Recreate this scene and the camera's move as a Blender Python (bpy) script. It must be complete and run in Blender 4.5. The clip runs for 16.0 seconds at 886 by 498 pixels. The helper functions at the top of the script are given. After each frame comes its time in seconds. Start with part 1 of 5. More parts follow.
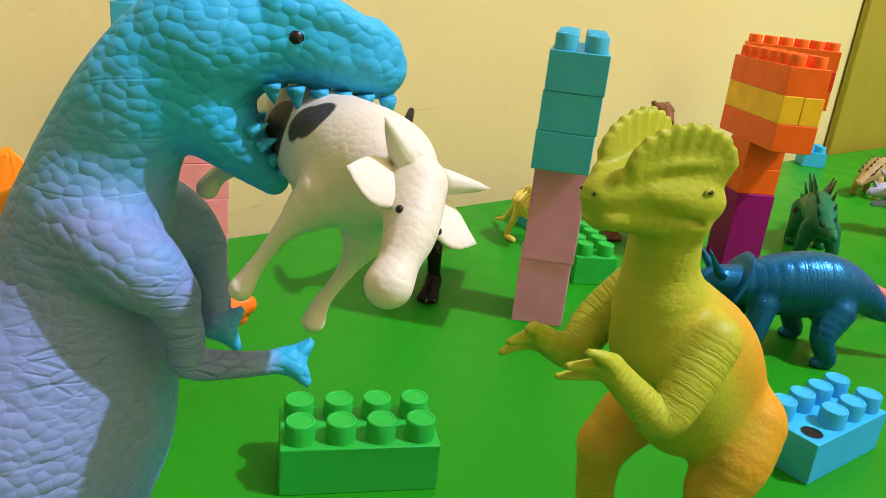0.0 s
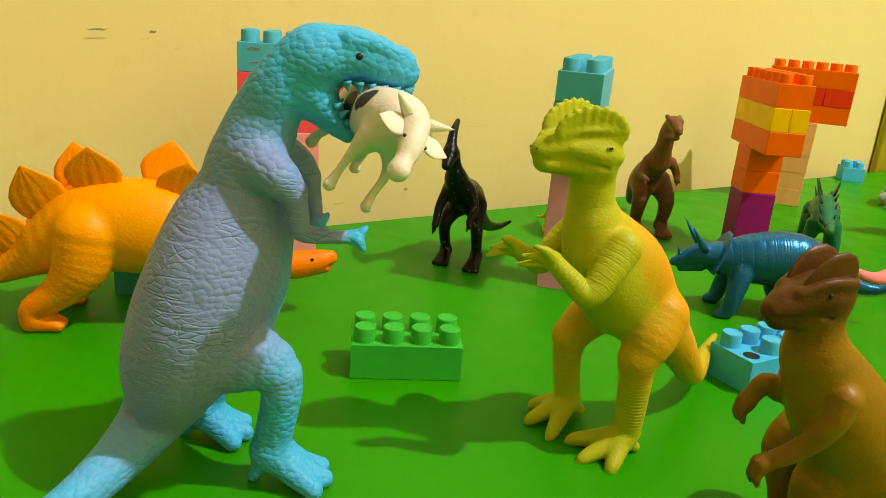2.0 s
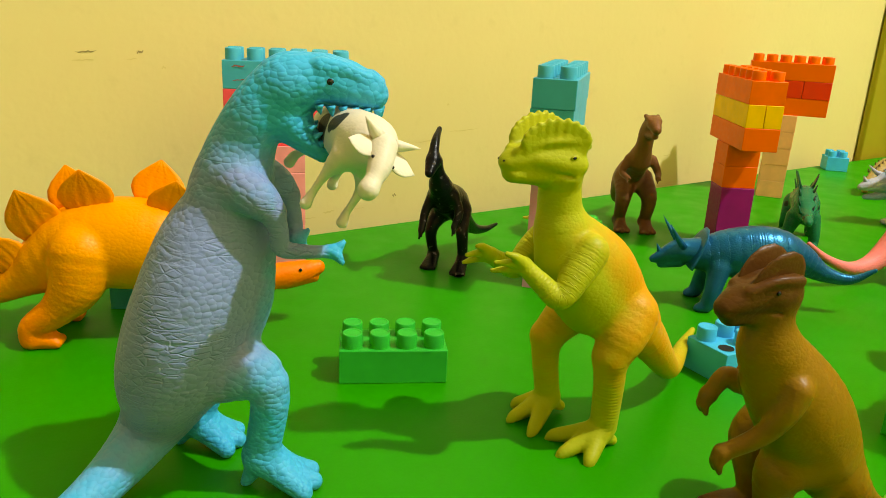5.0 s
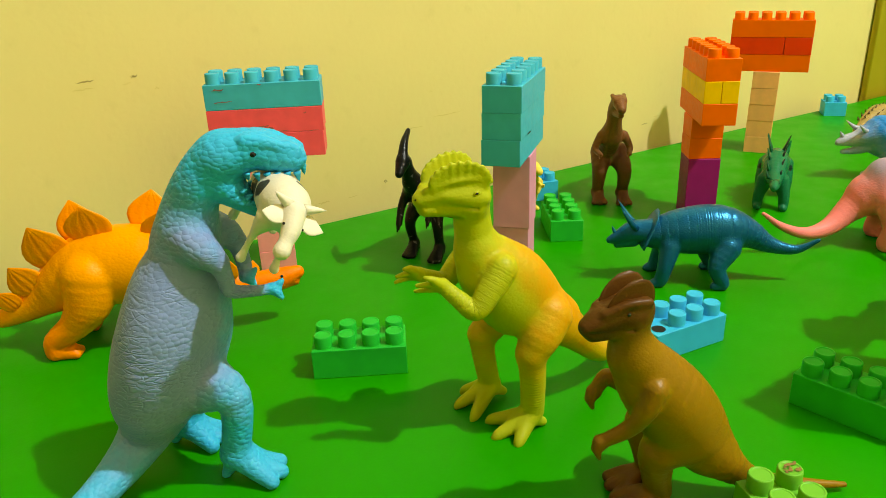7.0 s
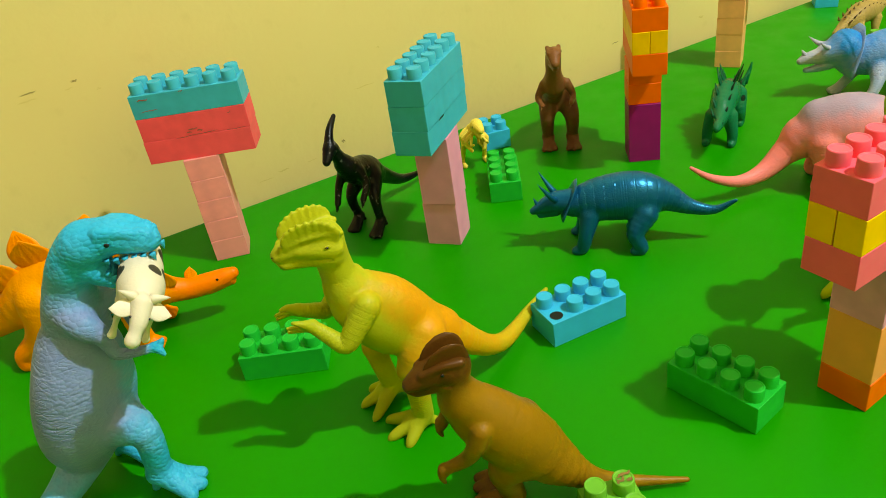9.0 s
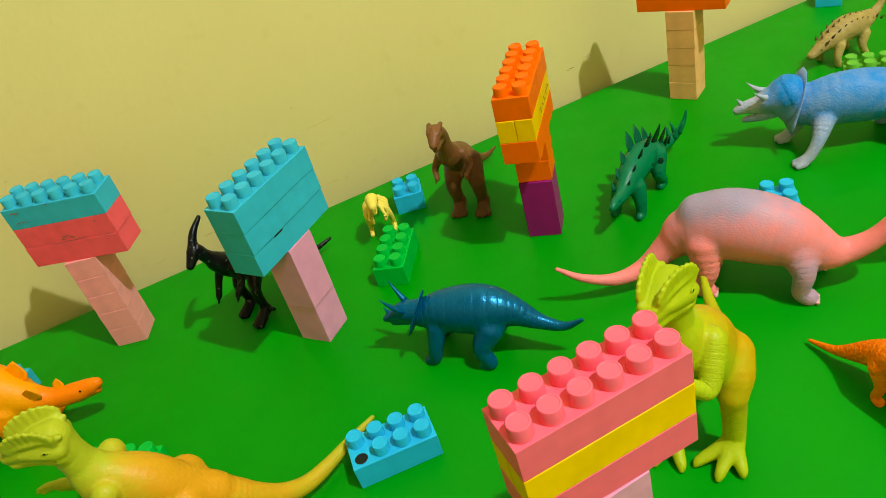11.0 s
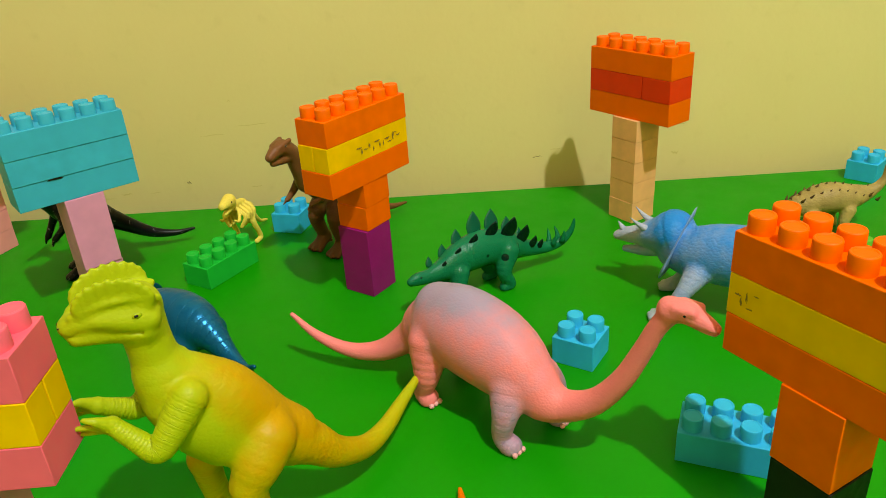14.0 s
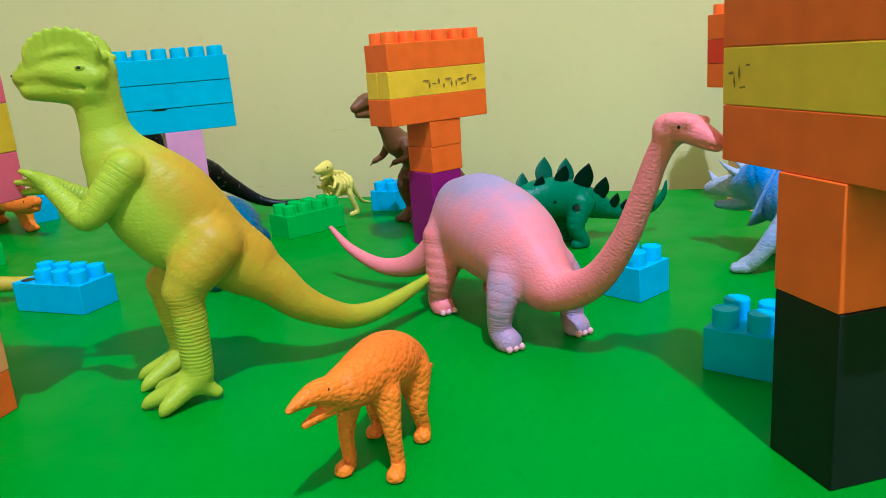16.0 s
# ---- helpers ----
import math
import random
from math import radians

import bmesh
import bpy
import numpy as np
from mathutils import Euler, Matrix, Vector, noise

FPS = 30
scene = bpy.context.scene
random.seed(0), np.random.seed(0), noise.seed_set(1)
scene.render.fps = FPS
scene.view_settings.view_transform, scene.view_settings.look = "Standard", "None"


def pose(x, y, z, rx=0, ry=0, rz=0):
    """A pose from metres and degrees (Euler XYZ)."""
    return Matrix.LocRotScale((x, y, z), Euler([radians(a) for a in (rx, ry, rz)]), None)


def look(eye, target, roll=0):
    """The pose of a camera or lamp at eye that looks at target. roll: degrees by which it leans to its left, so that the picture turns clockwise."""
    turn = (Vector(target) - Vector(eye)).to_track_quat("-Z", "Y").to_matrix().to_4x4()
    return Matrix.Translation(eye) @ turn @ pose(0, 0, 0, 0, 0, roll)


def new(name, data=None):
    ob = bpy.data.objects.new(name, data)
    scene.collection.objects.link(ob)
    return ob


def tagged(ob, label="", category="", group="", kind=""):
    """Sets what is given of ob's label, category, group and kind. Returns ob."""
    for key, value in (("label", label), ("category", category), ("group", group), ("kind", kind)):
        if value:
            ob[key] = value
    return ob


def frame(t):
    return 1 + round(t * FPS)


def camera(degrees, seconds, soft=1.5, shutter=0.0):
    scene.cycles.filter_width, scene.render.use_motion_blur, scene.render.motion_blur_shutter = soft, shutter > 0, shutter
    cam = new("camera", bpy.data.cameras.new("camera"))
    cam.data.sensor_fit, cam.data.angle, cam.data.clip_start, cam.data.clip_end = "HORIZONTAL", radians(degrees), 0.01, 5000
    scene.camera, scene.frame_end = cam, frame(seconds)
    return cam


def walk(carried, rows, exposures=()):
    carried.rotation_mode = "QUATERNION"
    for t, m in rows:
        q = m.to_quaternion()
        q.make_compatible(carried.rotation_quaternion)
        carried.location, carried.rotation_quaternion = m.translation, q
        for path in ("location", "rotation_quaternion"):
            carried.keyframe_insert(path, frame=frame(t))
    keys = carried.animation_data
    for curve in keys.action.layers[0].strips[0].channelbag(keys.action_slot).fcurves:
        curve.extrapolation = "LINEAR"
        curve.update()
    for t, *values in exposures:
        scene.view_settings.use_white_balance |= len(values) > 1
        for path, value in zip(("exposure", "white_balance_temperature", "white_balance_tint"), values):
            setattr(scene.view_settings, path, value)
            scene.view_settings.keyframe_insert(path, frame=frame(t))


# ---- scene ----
cam = camera(61.59, 16.0, 0.55)
PATH = [
    (0, (0.0415, 0.0460, 0.2011), (0.0751, 1.9302, -0.4686), 6.18),
    (0.5, (0.0507, 0.0042, 0.2013), (-0.0091, 1.9050, -0.4180), 5.48),
    (1, (0.0634, -0.0389, 0.2051), (-0.0503, 1.8617, -0.4072), 5.22),
    (1.5, (0.0768, -0.0738, 0.2069), (-0.0778, 1.8326, -0.3775), 4.69),
    (2, (0.0762, -0.0865, 0.2069), (-0.1097, 1.8101, -0.4001), 4.65),
    (2.5, (0.0719, -0.0759, 0.1954), (-0.1202, 1.8152, -0.4265), 5.18),
    (3, (0.0648, -0.0866, 0.1853), (-0.0985, 1.7968, -0.4675), 5.01),
    (3.5, (0.0766, -0.1042, 0.1963), (-0.1215, 1.7900, -0.4141), 4.21),
    (4, (0.0815, -0.1009, 0.2054), (-0.0967, 1.7975, -0.3983), 3.45),
    (4.2, (0.0838, -0.0990, 0.2115), (-0.0988, 1.7989, -0.3924), 3.05),
    (6.3, (0.0951, -0.1102, 0.2229), (-0.0909, 1.7599, -0.4612), 2.34),
    (6.5, (0.1048, -0.1196, 0.2302), (-0.1098, 1.7371, -0.4815), 1.40),
    (7, (0.1535, -0.1314, 0.2770), (-0.1420, 1.6964, -0.4792), -2.06),
    (7.5, (0.1845, -0.1364, 0.2937), (-0.1937, 1.6261, -0.5726), -3.83),
    (8, (0.2092, -0.1358, 0.3179), (-0.2211, 1.5702, -0.6330), -5.46),
    (8.5, (0.2377, -0.1205, 0.3439), (-0.1984, 1.5581, -0.6522), -7.80),
    (9, (0.2693, -0.0966, 0.3663), (-0.1744, 1.5480, -0.6817), -9.30),
    (9.5, (0.3091, -0.0654, 0.3885), (-0.1618, 1.5402, -0.7070), -10.99),
    (10, (0.3635, -0.0181, 0.4128), (-0.1790, 1.5368, -0.7221), -13.17),
    (10.2, (0.3929, -0.0011, 0.4197), (-0.1886, 1.5321, -0.7253), -14.18),
    (12.3, (0.6138, 0.1602, 0.4565), (-0.3780, 1.4925, -0.6577), -14.66),
    (12.5, (0.6365, 0.1737, 0.4456), (-0.3852, 1.5107, -0.6354), -12.84),
    (13, (0.6945, 0.2053, 0.4112), (-0.4039, 1.5124, -0.6306), -9.16),
    (13.3, (0.7118, 0.2219, 0.3944), (-0.4036, 1.5332, -0.6236), -6.94),
    (13.5, (0.7215, 0.2315, 0.3812), (-0.4035, 1.5506, -0.6159), -5.68),
    (14, (0.7568, 0.2541, 0.3273), (-0.4393, 1.5956, -0.5499), -4.03),
    (14.5, (0.7845, 0.2594, 0.2915), (-0.5388, 1.5302, -0.5046), -6.02),
    (15, (0.8038, 0.2567, 0.2421), (-0.5938, 1.4810, -0.4981), -4.08),
    (15.5, (0.8237, 0.2739, 0.1961), (-0.6720, 1.4375, -0.4434), -4.45),
    (16, (0.8403, 0.3239, 0.1581), (-0.7968, 1.3562, -0.3461), -4.63),
]
EXPOSURES = [(0, 0.22, 6050, 34), (1.0, 0.32, 8000, 35), (2.0, 0.20, 7950, 19), (4.2, 0.26, 8100, 13), (6.3, 0.25, 8000, 5), (8, 0.22, 8000, 1), (10.2, -0.02, 7200, 3), (12.3, -0.05, 6700, -3), (13.0, 0.0, 7100, 1), (13.5, -0.10, 7400, 4), (14.5, -0.17, 6900, 11), (15, -0.10, 6300, 19), (15.5, -0.03, 5000, 22), (16, 0.0, 4820, 21)]
walk(cam, [(t, look(eye, target, roll)) for t, eye, target, roll in PATH], EXPOSURES)

# ---- world, lamp, room light ----
world = bpy.data.worlds.new("room_dark")
scene.world = world
world.use_nodes = True
world.node_tree.nodes["Background"].inputs[0].default_value = (0.85, 0.85, 0.8, 1)
world.node_tree.nodes["Background"].inputs[1].default_value = 0.028

bulb = bpy.data.lights.new("ceiling_lamp", "POINT")
bulb.energy, bulb.color, bulb.shadow_soft_size = 366.0, (0.815, 0.90, 1.0), 0.034
lamp = new("ceiling_lamp", bulb)
lamp.location = (1.83, 0.07, 2.75)

# ---- materials ----


def material(name, rough=0.4):
    m = bpy.data.materials.new(name)
    m.use_nodes = True
    nt = m.node_tree
    b = nt.nodes["Principled BSDF"]
    b.inputs["Roughness"].default_value = rough
    return m, nt, b


def node(nt, kind, **values):
    n = nt.nodes.new(kind)
    for k, v in values.items():
        n.inputs[k.replace("_", " ")].default_value = v
    return n


def coords(nt):
    return nt.nodes.new("ShaderNodeTexCoord").outputs["Object"]


def speckle(nt, at, scale, detail=4.0):
    n = node(nt, "ShaderNodeTexNoise", Scale=scale, Detail=detail)
    nt.links.new(at, n.inputs["Vector"])
    return n.outputs["Fac"]


def blend(nt, fac, a, b):
    n = nt.nodes.new("ShaderNodeMix")
    n.data_type = "RGBA"
    for key, value in ((0, fac), (6, a), (7, b)):
        if isinstance(value, bpy.types.NodeSocket):
            nt.links.new(value, n.inputs[key])
        elif key:
            n.inputs[key].default_value = (*value, 1)
        else:
            n.inputs[key].default_value = value
    return n.outputs[2]


def ramp(nt, fac, lo, hi, top=1.0):
    n = nt.nodes.new("ShaderNodeMapRange")
    n.inputs[4].default_value = top
    n.inputs[1].default_value, n.inputs[2].default_value = lo, hi
    nt.links.new(fac, n.inputs[0])
    return n.outputs[0]


def relief(nt, b, height, strength, distance):
    n = node(nt, "ShaderNodeBump", Strength=strength, Distance=distance)
    nt.links.new(height, n.inputs["Height"])
    nt.links.new(n.outputs[0], b.inputs["Normal"])


def shade(c, k):
    return tuple(min(1.0, v * k) for v in c)


def plastic(name, c, rough=0.33, wear=0.12):
    """Moulded brick plastic: faint mottling, fine scratches."""
    m, nt, b = material(name, rough)
    at = coords(nt)
    info = nt.nodes.new("ShaderNodeObjectInfo")
    tone = blend(nt, ramp(nt, speckle(nt, at, 60.0), 0.35, 0.7), shade(c, 1 - wear), shade(c, 1 + wear * 0.5))
    tone = blend(nt, ramp(nt, info.outputs["Random"], 0.0, 1.0, 0.6), tone, shade(c, 0.93))
    nt.links.new(tone, b.inputs["Base Color"])
    nt.links.new(ramp(nt, speckle(nt, at, 240.0), -0.8, 2.0), b.inputs["Roughness"])
    b.inputs["Specular IOR Level"].default_value = 0.2
    relief(nt, b, speckle(nt, at, 500.0, 2.0), 0.10, 0.0004)
    return m


def skin(name, c, c2=None, rough=0.5, cell=0.0017, depth=0.10, gloss=0.22, wrinkle=0.6, fleck=None, plated=False):
    """Painted vinyl: two sprayed colours, pebbly scales, wrinkles round the limbs."""
    m, nt, b = material(name, rough)
    b.inputs["Specular IOR Level"].default_value = gloss
    at = coords(nt)
    c2 = c2 or c

    def sums(kind, x, y, z=None):
        n = nt.nodes.new("ShaderNodeMath")
        n.operation = kind
        for key, value in enumerate((x, y, z)):
            if isinstance(value, bpy.types.NodeSocket):
                nt.links.new(value, n.inputs[key])
            elif value is not None:
                n.inputs[key].default_value = value
        return n.outputs[0]

    def layer(key):
        n = nt.nodes.new("ShaderNodeAttribute")
        n.attribute_name = key
        return n.outputs["Fac"]

    grain = speckle(nt, at, 110.0, 6.0)
    sprayed = sums("MULTIPLY_ADD", grain, 0.5, layer("paint"))
    tone = blend(nt, ramp(nt, sprayed, 0.40, 1.05), c, c2)
    tone = blend(nt, ramp(nt, speckle(nt, at, 40.0), 0.35, 0.75, 0.15), tone, shade(c, 0.78))
    if fleck:
        tone = blend(nt, ramp(nt, speckle(nt, at, 240.0, 1.0), 0.66, 0.70), tone, fleck)
    wide = nt.nodes.new("ShaderNodeMapping")
    wide.inputs["Scale"].default_value = (1.0, 1.0, 1.35)
    nt.links.new(at, wide.inputs[0])
    jitter = node(nt, "ShaderNodeTexNoise", Scale=0.3 / cell, Detail=1.0)
    nt.links.new(at, jitter.inputs["Vector"])
    moved = nt.nodes.new("ShaderNodeVectorMath")
    moved.operation = "MULTIPLY_ADD"
    moved.inputs[1].default_value = (cell * 0.7,) * 3
    nt.links.new(jitter.outputs["Color"], moved.inputs[0])
    nt.links.new(wide.outputs[0], moved.inputs[2])
    v = node(nt, "ShaderNodeTexVoronoi", Scale=1.0 / cell)
    v.feature = "SMOOTH_F1"
    v.inputs["Smoothness"].default_value = 0.15
    nt.links.new(moved.outputs[0], v.inputs["Vector"])
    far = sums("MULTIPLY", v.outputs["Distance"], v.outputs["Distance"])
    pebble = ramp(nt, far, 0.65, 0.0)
    # shade in the gaps between scales, put into the colour
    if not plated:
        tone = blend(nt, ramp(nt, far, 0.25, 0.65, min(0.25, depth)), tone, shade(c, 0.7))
    if plated:
        # flat scales between narrow creases: long ones on the trunk, small ones on head and neck, a few folds
        flat = nt.nodes.new("ShaderNodeMapping")
        flat.inputs["Scale"].default_value = (1.0, 1.0, 1.7)
        nt.links.new(moved.outputs[0], flat.inputs[0])
        long_cells = node(nt, "ShaderNodeTexVoronoi", Scale=1.0 / (cell * 1.9))
        long_cells.feature = "DISTANCE_TO_EDGE"
        nt.links.new(flat.outputs[0], long_cells.inputs["Vector"])
        rough_skin = ramp(nt, sums("MULTIPLY_ADD", layer("paint"), 0.45, speckle(nt, at, 34.0, 2.0)), 0.38, 0.58)
        long_height = ramp(nt, long_cells.outputs["Distance"], 0.0, 0.16)
        faded = sums("MULTIPLY_ADD", ramp(nt, speckle(nt, at, 55.0, 3.0), 0.35, 0.60), 0.85, 0.15)
        long_height = sums("MULTIPLY_ADD", sums("SUBTRACT", long_height, 1.0), faded, 1.0)
        mixer = nt.nodes.new("ShaderNodeMix")
        for key, value in enumerate((rough_skin, None, long_height, pebble)):
            if value is not None:
                nt.links.new(value, mixer.inputs[key])
        folds = nt.nodes.new("ShaderNodeMapping")
        folds.inputs["Scale"].default_value = (9.0, 9.0, 75.0)
        nt.links.new(at, folds.inputs[0])
        fold = ramp(nt, sums("ABSOLUTE", sums("SUBTRACT", speckle(nt, folds.outputs[0], 1.0, 2.0), 0.5), 0.0), 0.0, 0.018)
        pebble = sums("MULTIPLY_ADD", sums("SUBTRACT", fold, 1.0), sums("MULTIPLY_ADD", rough_skin, -0.6, 0.8), mixer.outputs[0])
    waves = sums("SINE", sums("MULTIPLY_ADD", grain, 6.0, sums("MULTIPLY", layer("along"), 3200.0)), 0.0)
    rings = sums("MULTIPLY", sums("MULTIPLY", waves, layer("rings")), wrinkle * 0.00028)
    height = sums("MULTIPLY_ADD", pebble, cell * depth * 1.3, rings)
    height = sums("MULTIPLY_ADD", speckle(nt, at, 190.0, 4.0), 0.00009, height)
    relief(nt, b, height, 1.0, 1.0)
    nt.links.new(tone, b.inputs["Base Color"])
    return m


def wall_paint():
    m, nt, b = material("yellow_wall_paint", 0.55)
    at = coords(nt)
    tone = blend(nt, ramp(nt, speckle(nt, at, 3.0, 5.0), 0.3, 0.75), (0.74, 0.605, 0.235), (0.78, 0.65, 0.27))
    tone = blend(nt, ramp(nt, speckle(nt, at, 42.0, 6.0), 0.60, 0.85, 0.25), tone, (0.55, 0.43, 0.15))
    nt.links.new(tone, b.inputs["Base Color"])
    relief(nt, b, speckle(nt, at, 120.0, 6.0), 0.25, 0.001)
    return m


def mat_vinyl():
    m, nt, b = material("green_vinyl", 0.42)
    at = coords(nt)
    tone = blend(nt, ramp(nt, speckle(nt, at, 5.0, 4.0), 0.3, 0.7), (0.0005, 0.235, 0.0015), (0.001, 0.272, 0.003))
    tone = blend(nt, ramp(nt, speckle(nt, at, 300.0, 4.0), 0.55, 0.8), tone, (0.003, 0.25, 0.004))
    nt.links.new(tone, b.inputs["Base Color"])
    nt.links.new(ramp(nt, speckle(nt, at, 26.0, 5.0), -0.5, 1.9), b.inputs["Roughness"])
    b.inputs["Specular IOR Level"].default_value = 0.14
    relief(nt, b, speckle(nt, at, 420.0, 3.0), 0.10, 0.0006)
    return m


WALL, GREEN = wall_paint(), mat_vinyl()
# dark tones for unseen surfaces, chosen to hold bounce light down
CEIL, _, b_ = material("low_bounce_ceiling", 0.7)
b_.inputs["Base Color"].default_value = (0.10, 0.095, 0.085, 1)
DIM, _, b_ = material("low_bounce_brown", 0.7)
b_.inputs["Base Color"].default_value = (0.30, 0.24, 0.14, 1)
INK, _, b_ = material("dark_smudge", 0.8)
b_.inputs["Base Color"].default_value = (0.32, 0.24, 0.08, 1)
EYE_INK, _, b_ = material("black_eye_paint", 0.25)
b_.inputs["Base Color"].default_value = (0.01, 0.01, 0.012, 1)

TEAL = plastic("teal_plastic", (0.040, 0.44, 0.60))
SKY = plastic("sky_blue_plastic", (0.020, 0.46, 0.76))
HOTPINK = plastic("hot_pink_plastic", (0.97, 0.10, 0.125))
SALMON = plastic("salmon_pink_plastic", (0.9, 0.32, 0.31))
LILAC = plastic("lilac_pink_plastic", (0.77, 0.31, 0.48))
BUBBLE = plastic("bubblegum_pink_plastic", (0.97, 0.135, 0.20))
ORANGE = plastic("orange_plastic", (0.98, 0.142, 0.0008))
RED = plastic("red_orange_plastic", (0.85, 0.045, 0.006))
YELLOW = plastic("yellow_plastic", (0.93, 0.53, 0.002))
PURPLE = plastic("purple_plastic", (0.29, 0.006, 0.15))
PEACH = plastic("peach_plastic", (0.92, 0.455, 0.185))
APRICOT = plastic("apricot_plastic", (0.94, 0.35, 0.10))
BLACK = plastic("black_plastic", (0.010, 0.012, 0.008))
LEAF = plastic("green_plastic", (0.001, 0.465, 0.040))
LIME = plastic("light_green_plastic", (0.14, 0.46, 0.04))

# ---- the room, turned with its back wall ----
ROOM = Matrix.Translation((0, 0.7365, 0)) @ Matrix.Rotation(math.atan2(0.84, 1.0), 4, "Z")
# the mat lies a little askew, a finger's width off the wall
MAT_EDGE = Matrix.Translation((0, 0.6895, 0)) @ Matrix.Rotation(math.atan2(0.856, 1.0), 4, "Z")


def box_mesh(name, lo, hi, bevel=0.0, segments=2):
    bm = bmesh.new()
    bmesh.ops.create_cube(bm, size=1.0)
    for v in bm.verts:
        v.co = [lo[i] if v.co[i] < 0 else hi[i] for i in range(3)]
    if bevel:
        bmesh.ops.bevel(bm, geom=list(bm.edges), offset=bevel, segments=segments, profile=0.5, affect="EDGES")
    me = bpy.data.meshes.new(name)
    bm.to_mesh(me)
    bm.free()
    return me


def structure(name, lo, hi, m, label, category, bevel=0.0, segments=2):
    me = box_mesh(name, lo, hi, bevel, segments)
    me.materials.append(m)
    if bevel:
        for p in me.polygons:
            p.use_smooth = True
    ob = new(name, me)
    ob.matrix_world = ROOM
    return tagged(ob, label, category, kind="structure")


LOW, TOP, U0, U1, N1 = -0.135, 3.2, -1.7, 3.2, -3.2
structure("wall_north", (U0, 0, LOW), (U1, 0.12, TOP), WALL, "unseen yellow wall added to bounce fill light with smudges", "wall")
# unseen surfaces: yellow south wall adds fill, dark sides and ceiling deepen shadows
structure("wall_south", (U0, N1 - 0.12, LOW), (U1, N1, TOP), WALL, "unseen yellow wall added to bounce fill light", "wall")
structure("wall_west", (U0 - 0.12, N1 - 0.12, LOW), (U0, 0.12, TOP), DIM, "unseen dull brown wall, dark to limit bounce light", "wall")
structure("wall_east", (U1, N1 - 0.12, LOW), (U1 + 0.12, 0.12, TOP), DIM, "unseen dull brown wall, dark to limit bounce light", "wall")
structure("ceiling", (U0 - 0.12, N1 - 0.12, TOP), (U1 + 0.12, 0.12, TOP + 0.1), CEIL, "unseen ceiling, dark to keep shadows strong", "ceiling")
structure("floor", (U0 - 0.12, N1 - 0.12, LOW - 0.2), (U1 + 0.12, 0.12, LOW - 0.1), DIM, "dull brown floor under the mats", "floor")
# added slab that gives the wall's far end its darker ochre tone
OCHRE, nt_, b_ = material("dull_ochre_tone", 0.6)
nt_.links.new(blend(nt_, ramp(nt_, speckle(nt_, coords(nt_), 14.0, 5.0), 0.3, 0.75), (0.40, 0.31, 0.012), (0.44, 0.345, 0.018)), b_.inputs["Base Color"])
structure("wall_panel", (0.905, -0.014, LOW + 0.002), (1.75, -0.002, TOP - 0.002), OCHRE, "thin dull ochre slab added over the darker end of the wall", "wall panel", 0.003)


def play_mat():
    """A thick green mat with a rounded corner and soft edges."""
    bm = bmesh.new()
    u0, u1, n0, n1, r = -0.463, 1.40, 0.0, -2.0, 0.036
    ring = []
    for cu, cn, a0 in ((u0 + r, n0 - r, 180), (u1 - r, n0 - r, 90), (u1 - r, n1 + r, 0), (u0 + r, n1 + r, -90)):
        for k in range(9):
            a = radians(a0 - 90 * k / 8)
            ring.append((cu + r * math.cos(a), cn + r * math.sin(a)))
    low = [bm.verts.new((u, n, LOW - 0.099)) for u, n in ring]
    high = [bm.verts.new((u, n, 0)) for u, n in ring]
    size = len(ring)
    for i in range(size):
        j = (i + 1) % size
        bm.faces.new((low[i], high[i], high[j], low[j]))
    top = bm.faces.new(high[::-1])
    bm.faces.new(low)
    bmesh.ops.recalc_face_normals(bm, faces=bm.faces)
    bmesh.ops.bevel(bm, geom=list(top.edges), offset=0.006, segments=3, profile=0.5, affect="EDGES")
    me = bpy.data.meshes.new("play_mat")
    bm.to_mesh(me)
    bm.free()
    me.materials.append(GREEN)
    ob = new("play_mat", me)
    ob.matrix_world = MAT_EDGE
    return tagged(ob, "thick smooth green mat with rounded corner against yellow wall", "mat")


play_mat()
low_mat = new("floor_mat", box_mesh("floor_mat", (U0 + 0.05, -1.9, LOW - 0.099), (-0.537, -0.004, LOW), 0.012, 4))
low_mat.data.materials.append(GREEN)
low_mat.matrix_world = ROOM
tagged(low_mat, "lower green mat beside the thick mat, against the wall", "mat")


def mark(parent, place, across, up, out, length, height, m=None, name="smudge", wave=0.35, label="", seed=0):
    """A thin uneven stroke lying on a face."""
    rng = random.Random(seed)
    across, up, out, place = Vector(across), Vector(up), Vector(out), Vector(place)
    bm = bmesh.new()
    n = 8
    tops, bots, backs = [], [], []
    for i in range(n + 1):
        t = i / n - 0.5
        mid = place + across * (t * length) + up * (height * wave * rng.uniform(-1, 1))
        fat = height * 0.5 * math.sqrt(max(0.02, 1 - 4 * t * t)) * rng.uniform(0.5, 1.0)
        tops.append(bm.verts.new(mid + up * fat + out * 0.0003))
        bots.append(bm.verts.new(mid - up * fat + out * 0.0003))
    for i in range(n):
        bm.faces.new((bots[i], bots[i + 1], tops[i + 1], tops[i]))
    bmesh.ops.recalc_face_normals(bm, faces=bm.faces)
    me = bpy.data.meshes.new(name)
    bm.to_mesh(me)
    bm.free()
    me.materials.append(m or INK)
    ob = new(name, me)
    ob.parent = parent
    return tagged(ob, label)


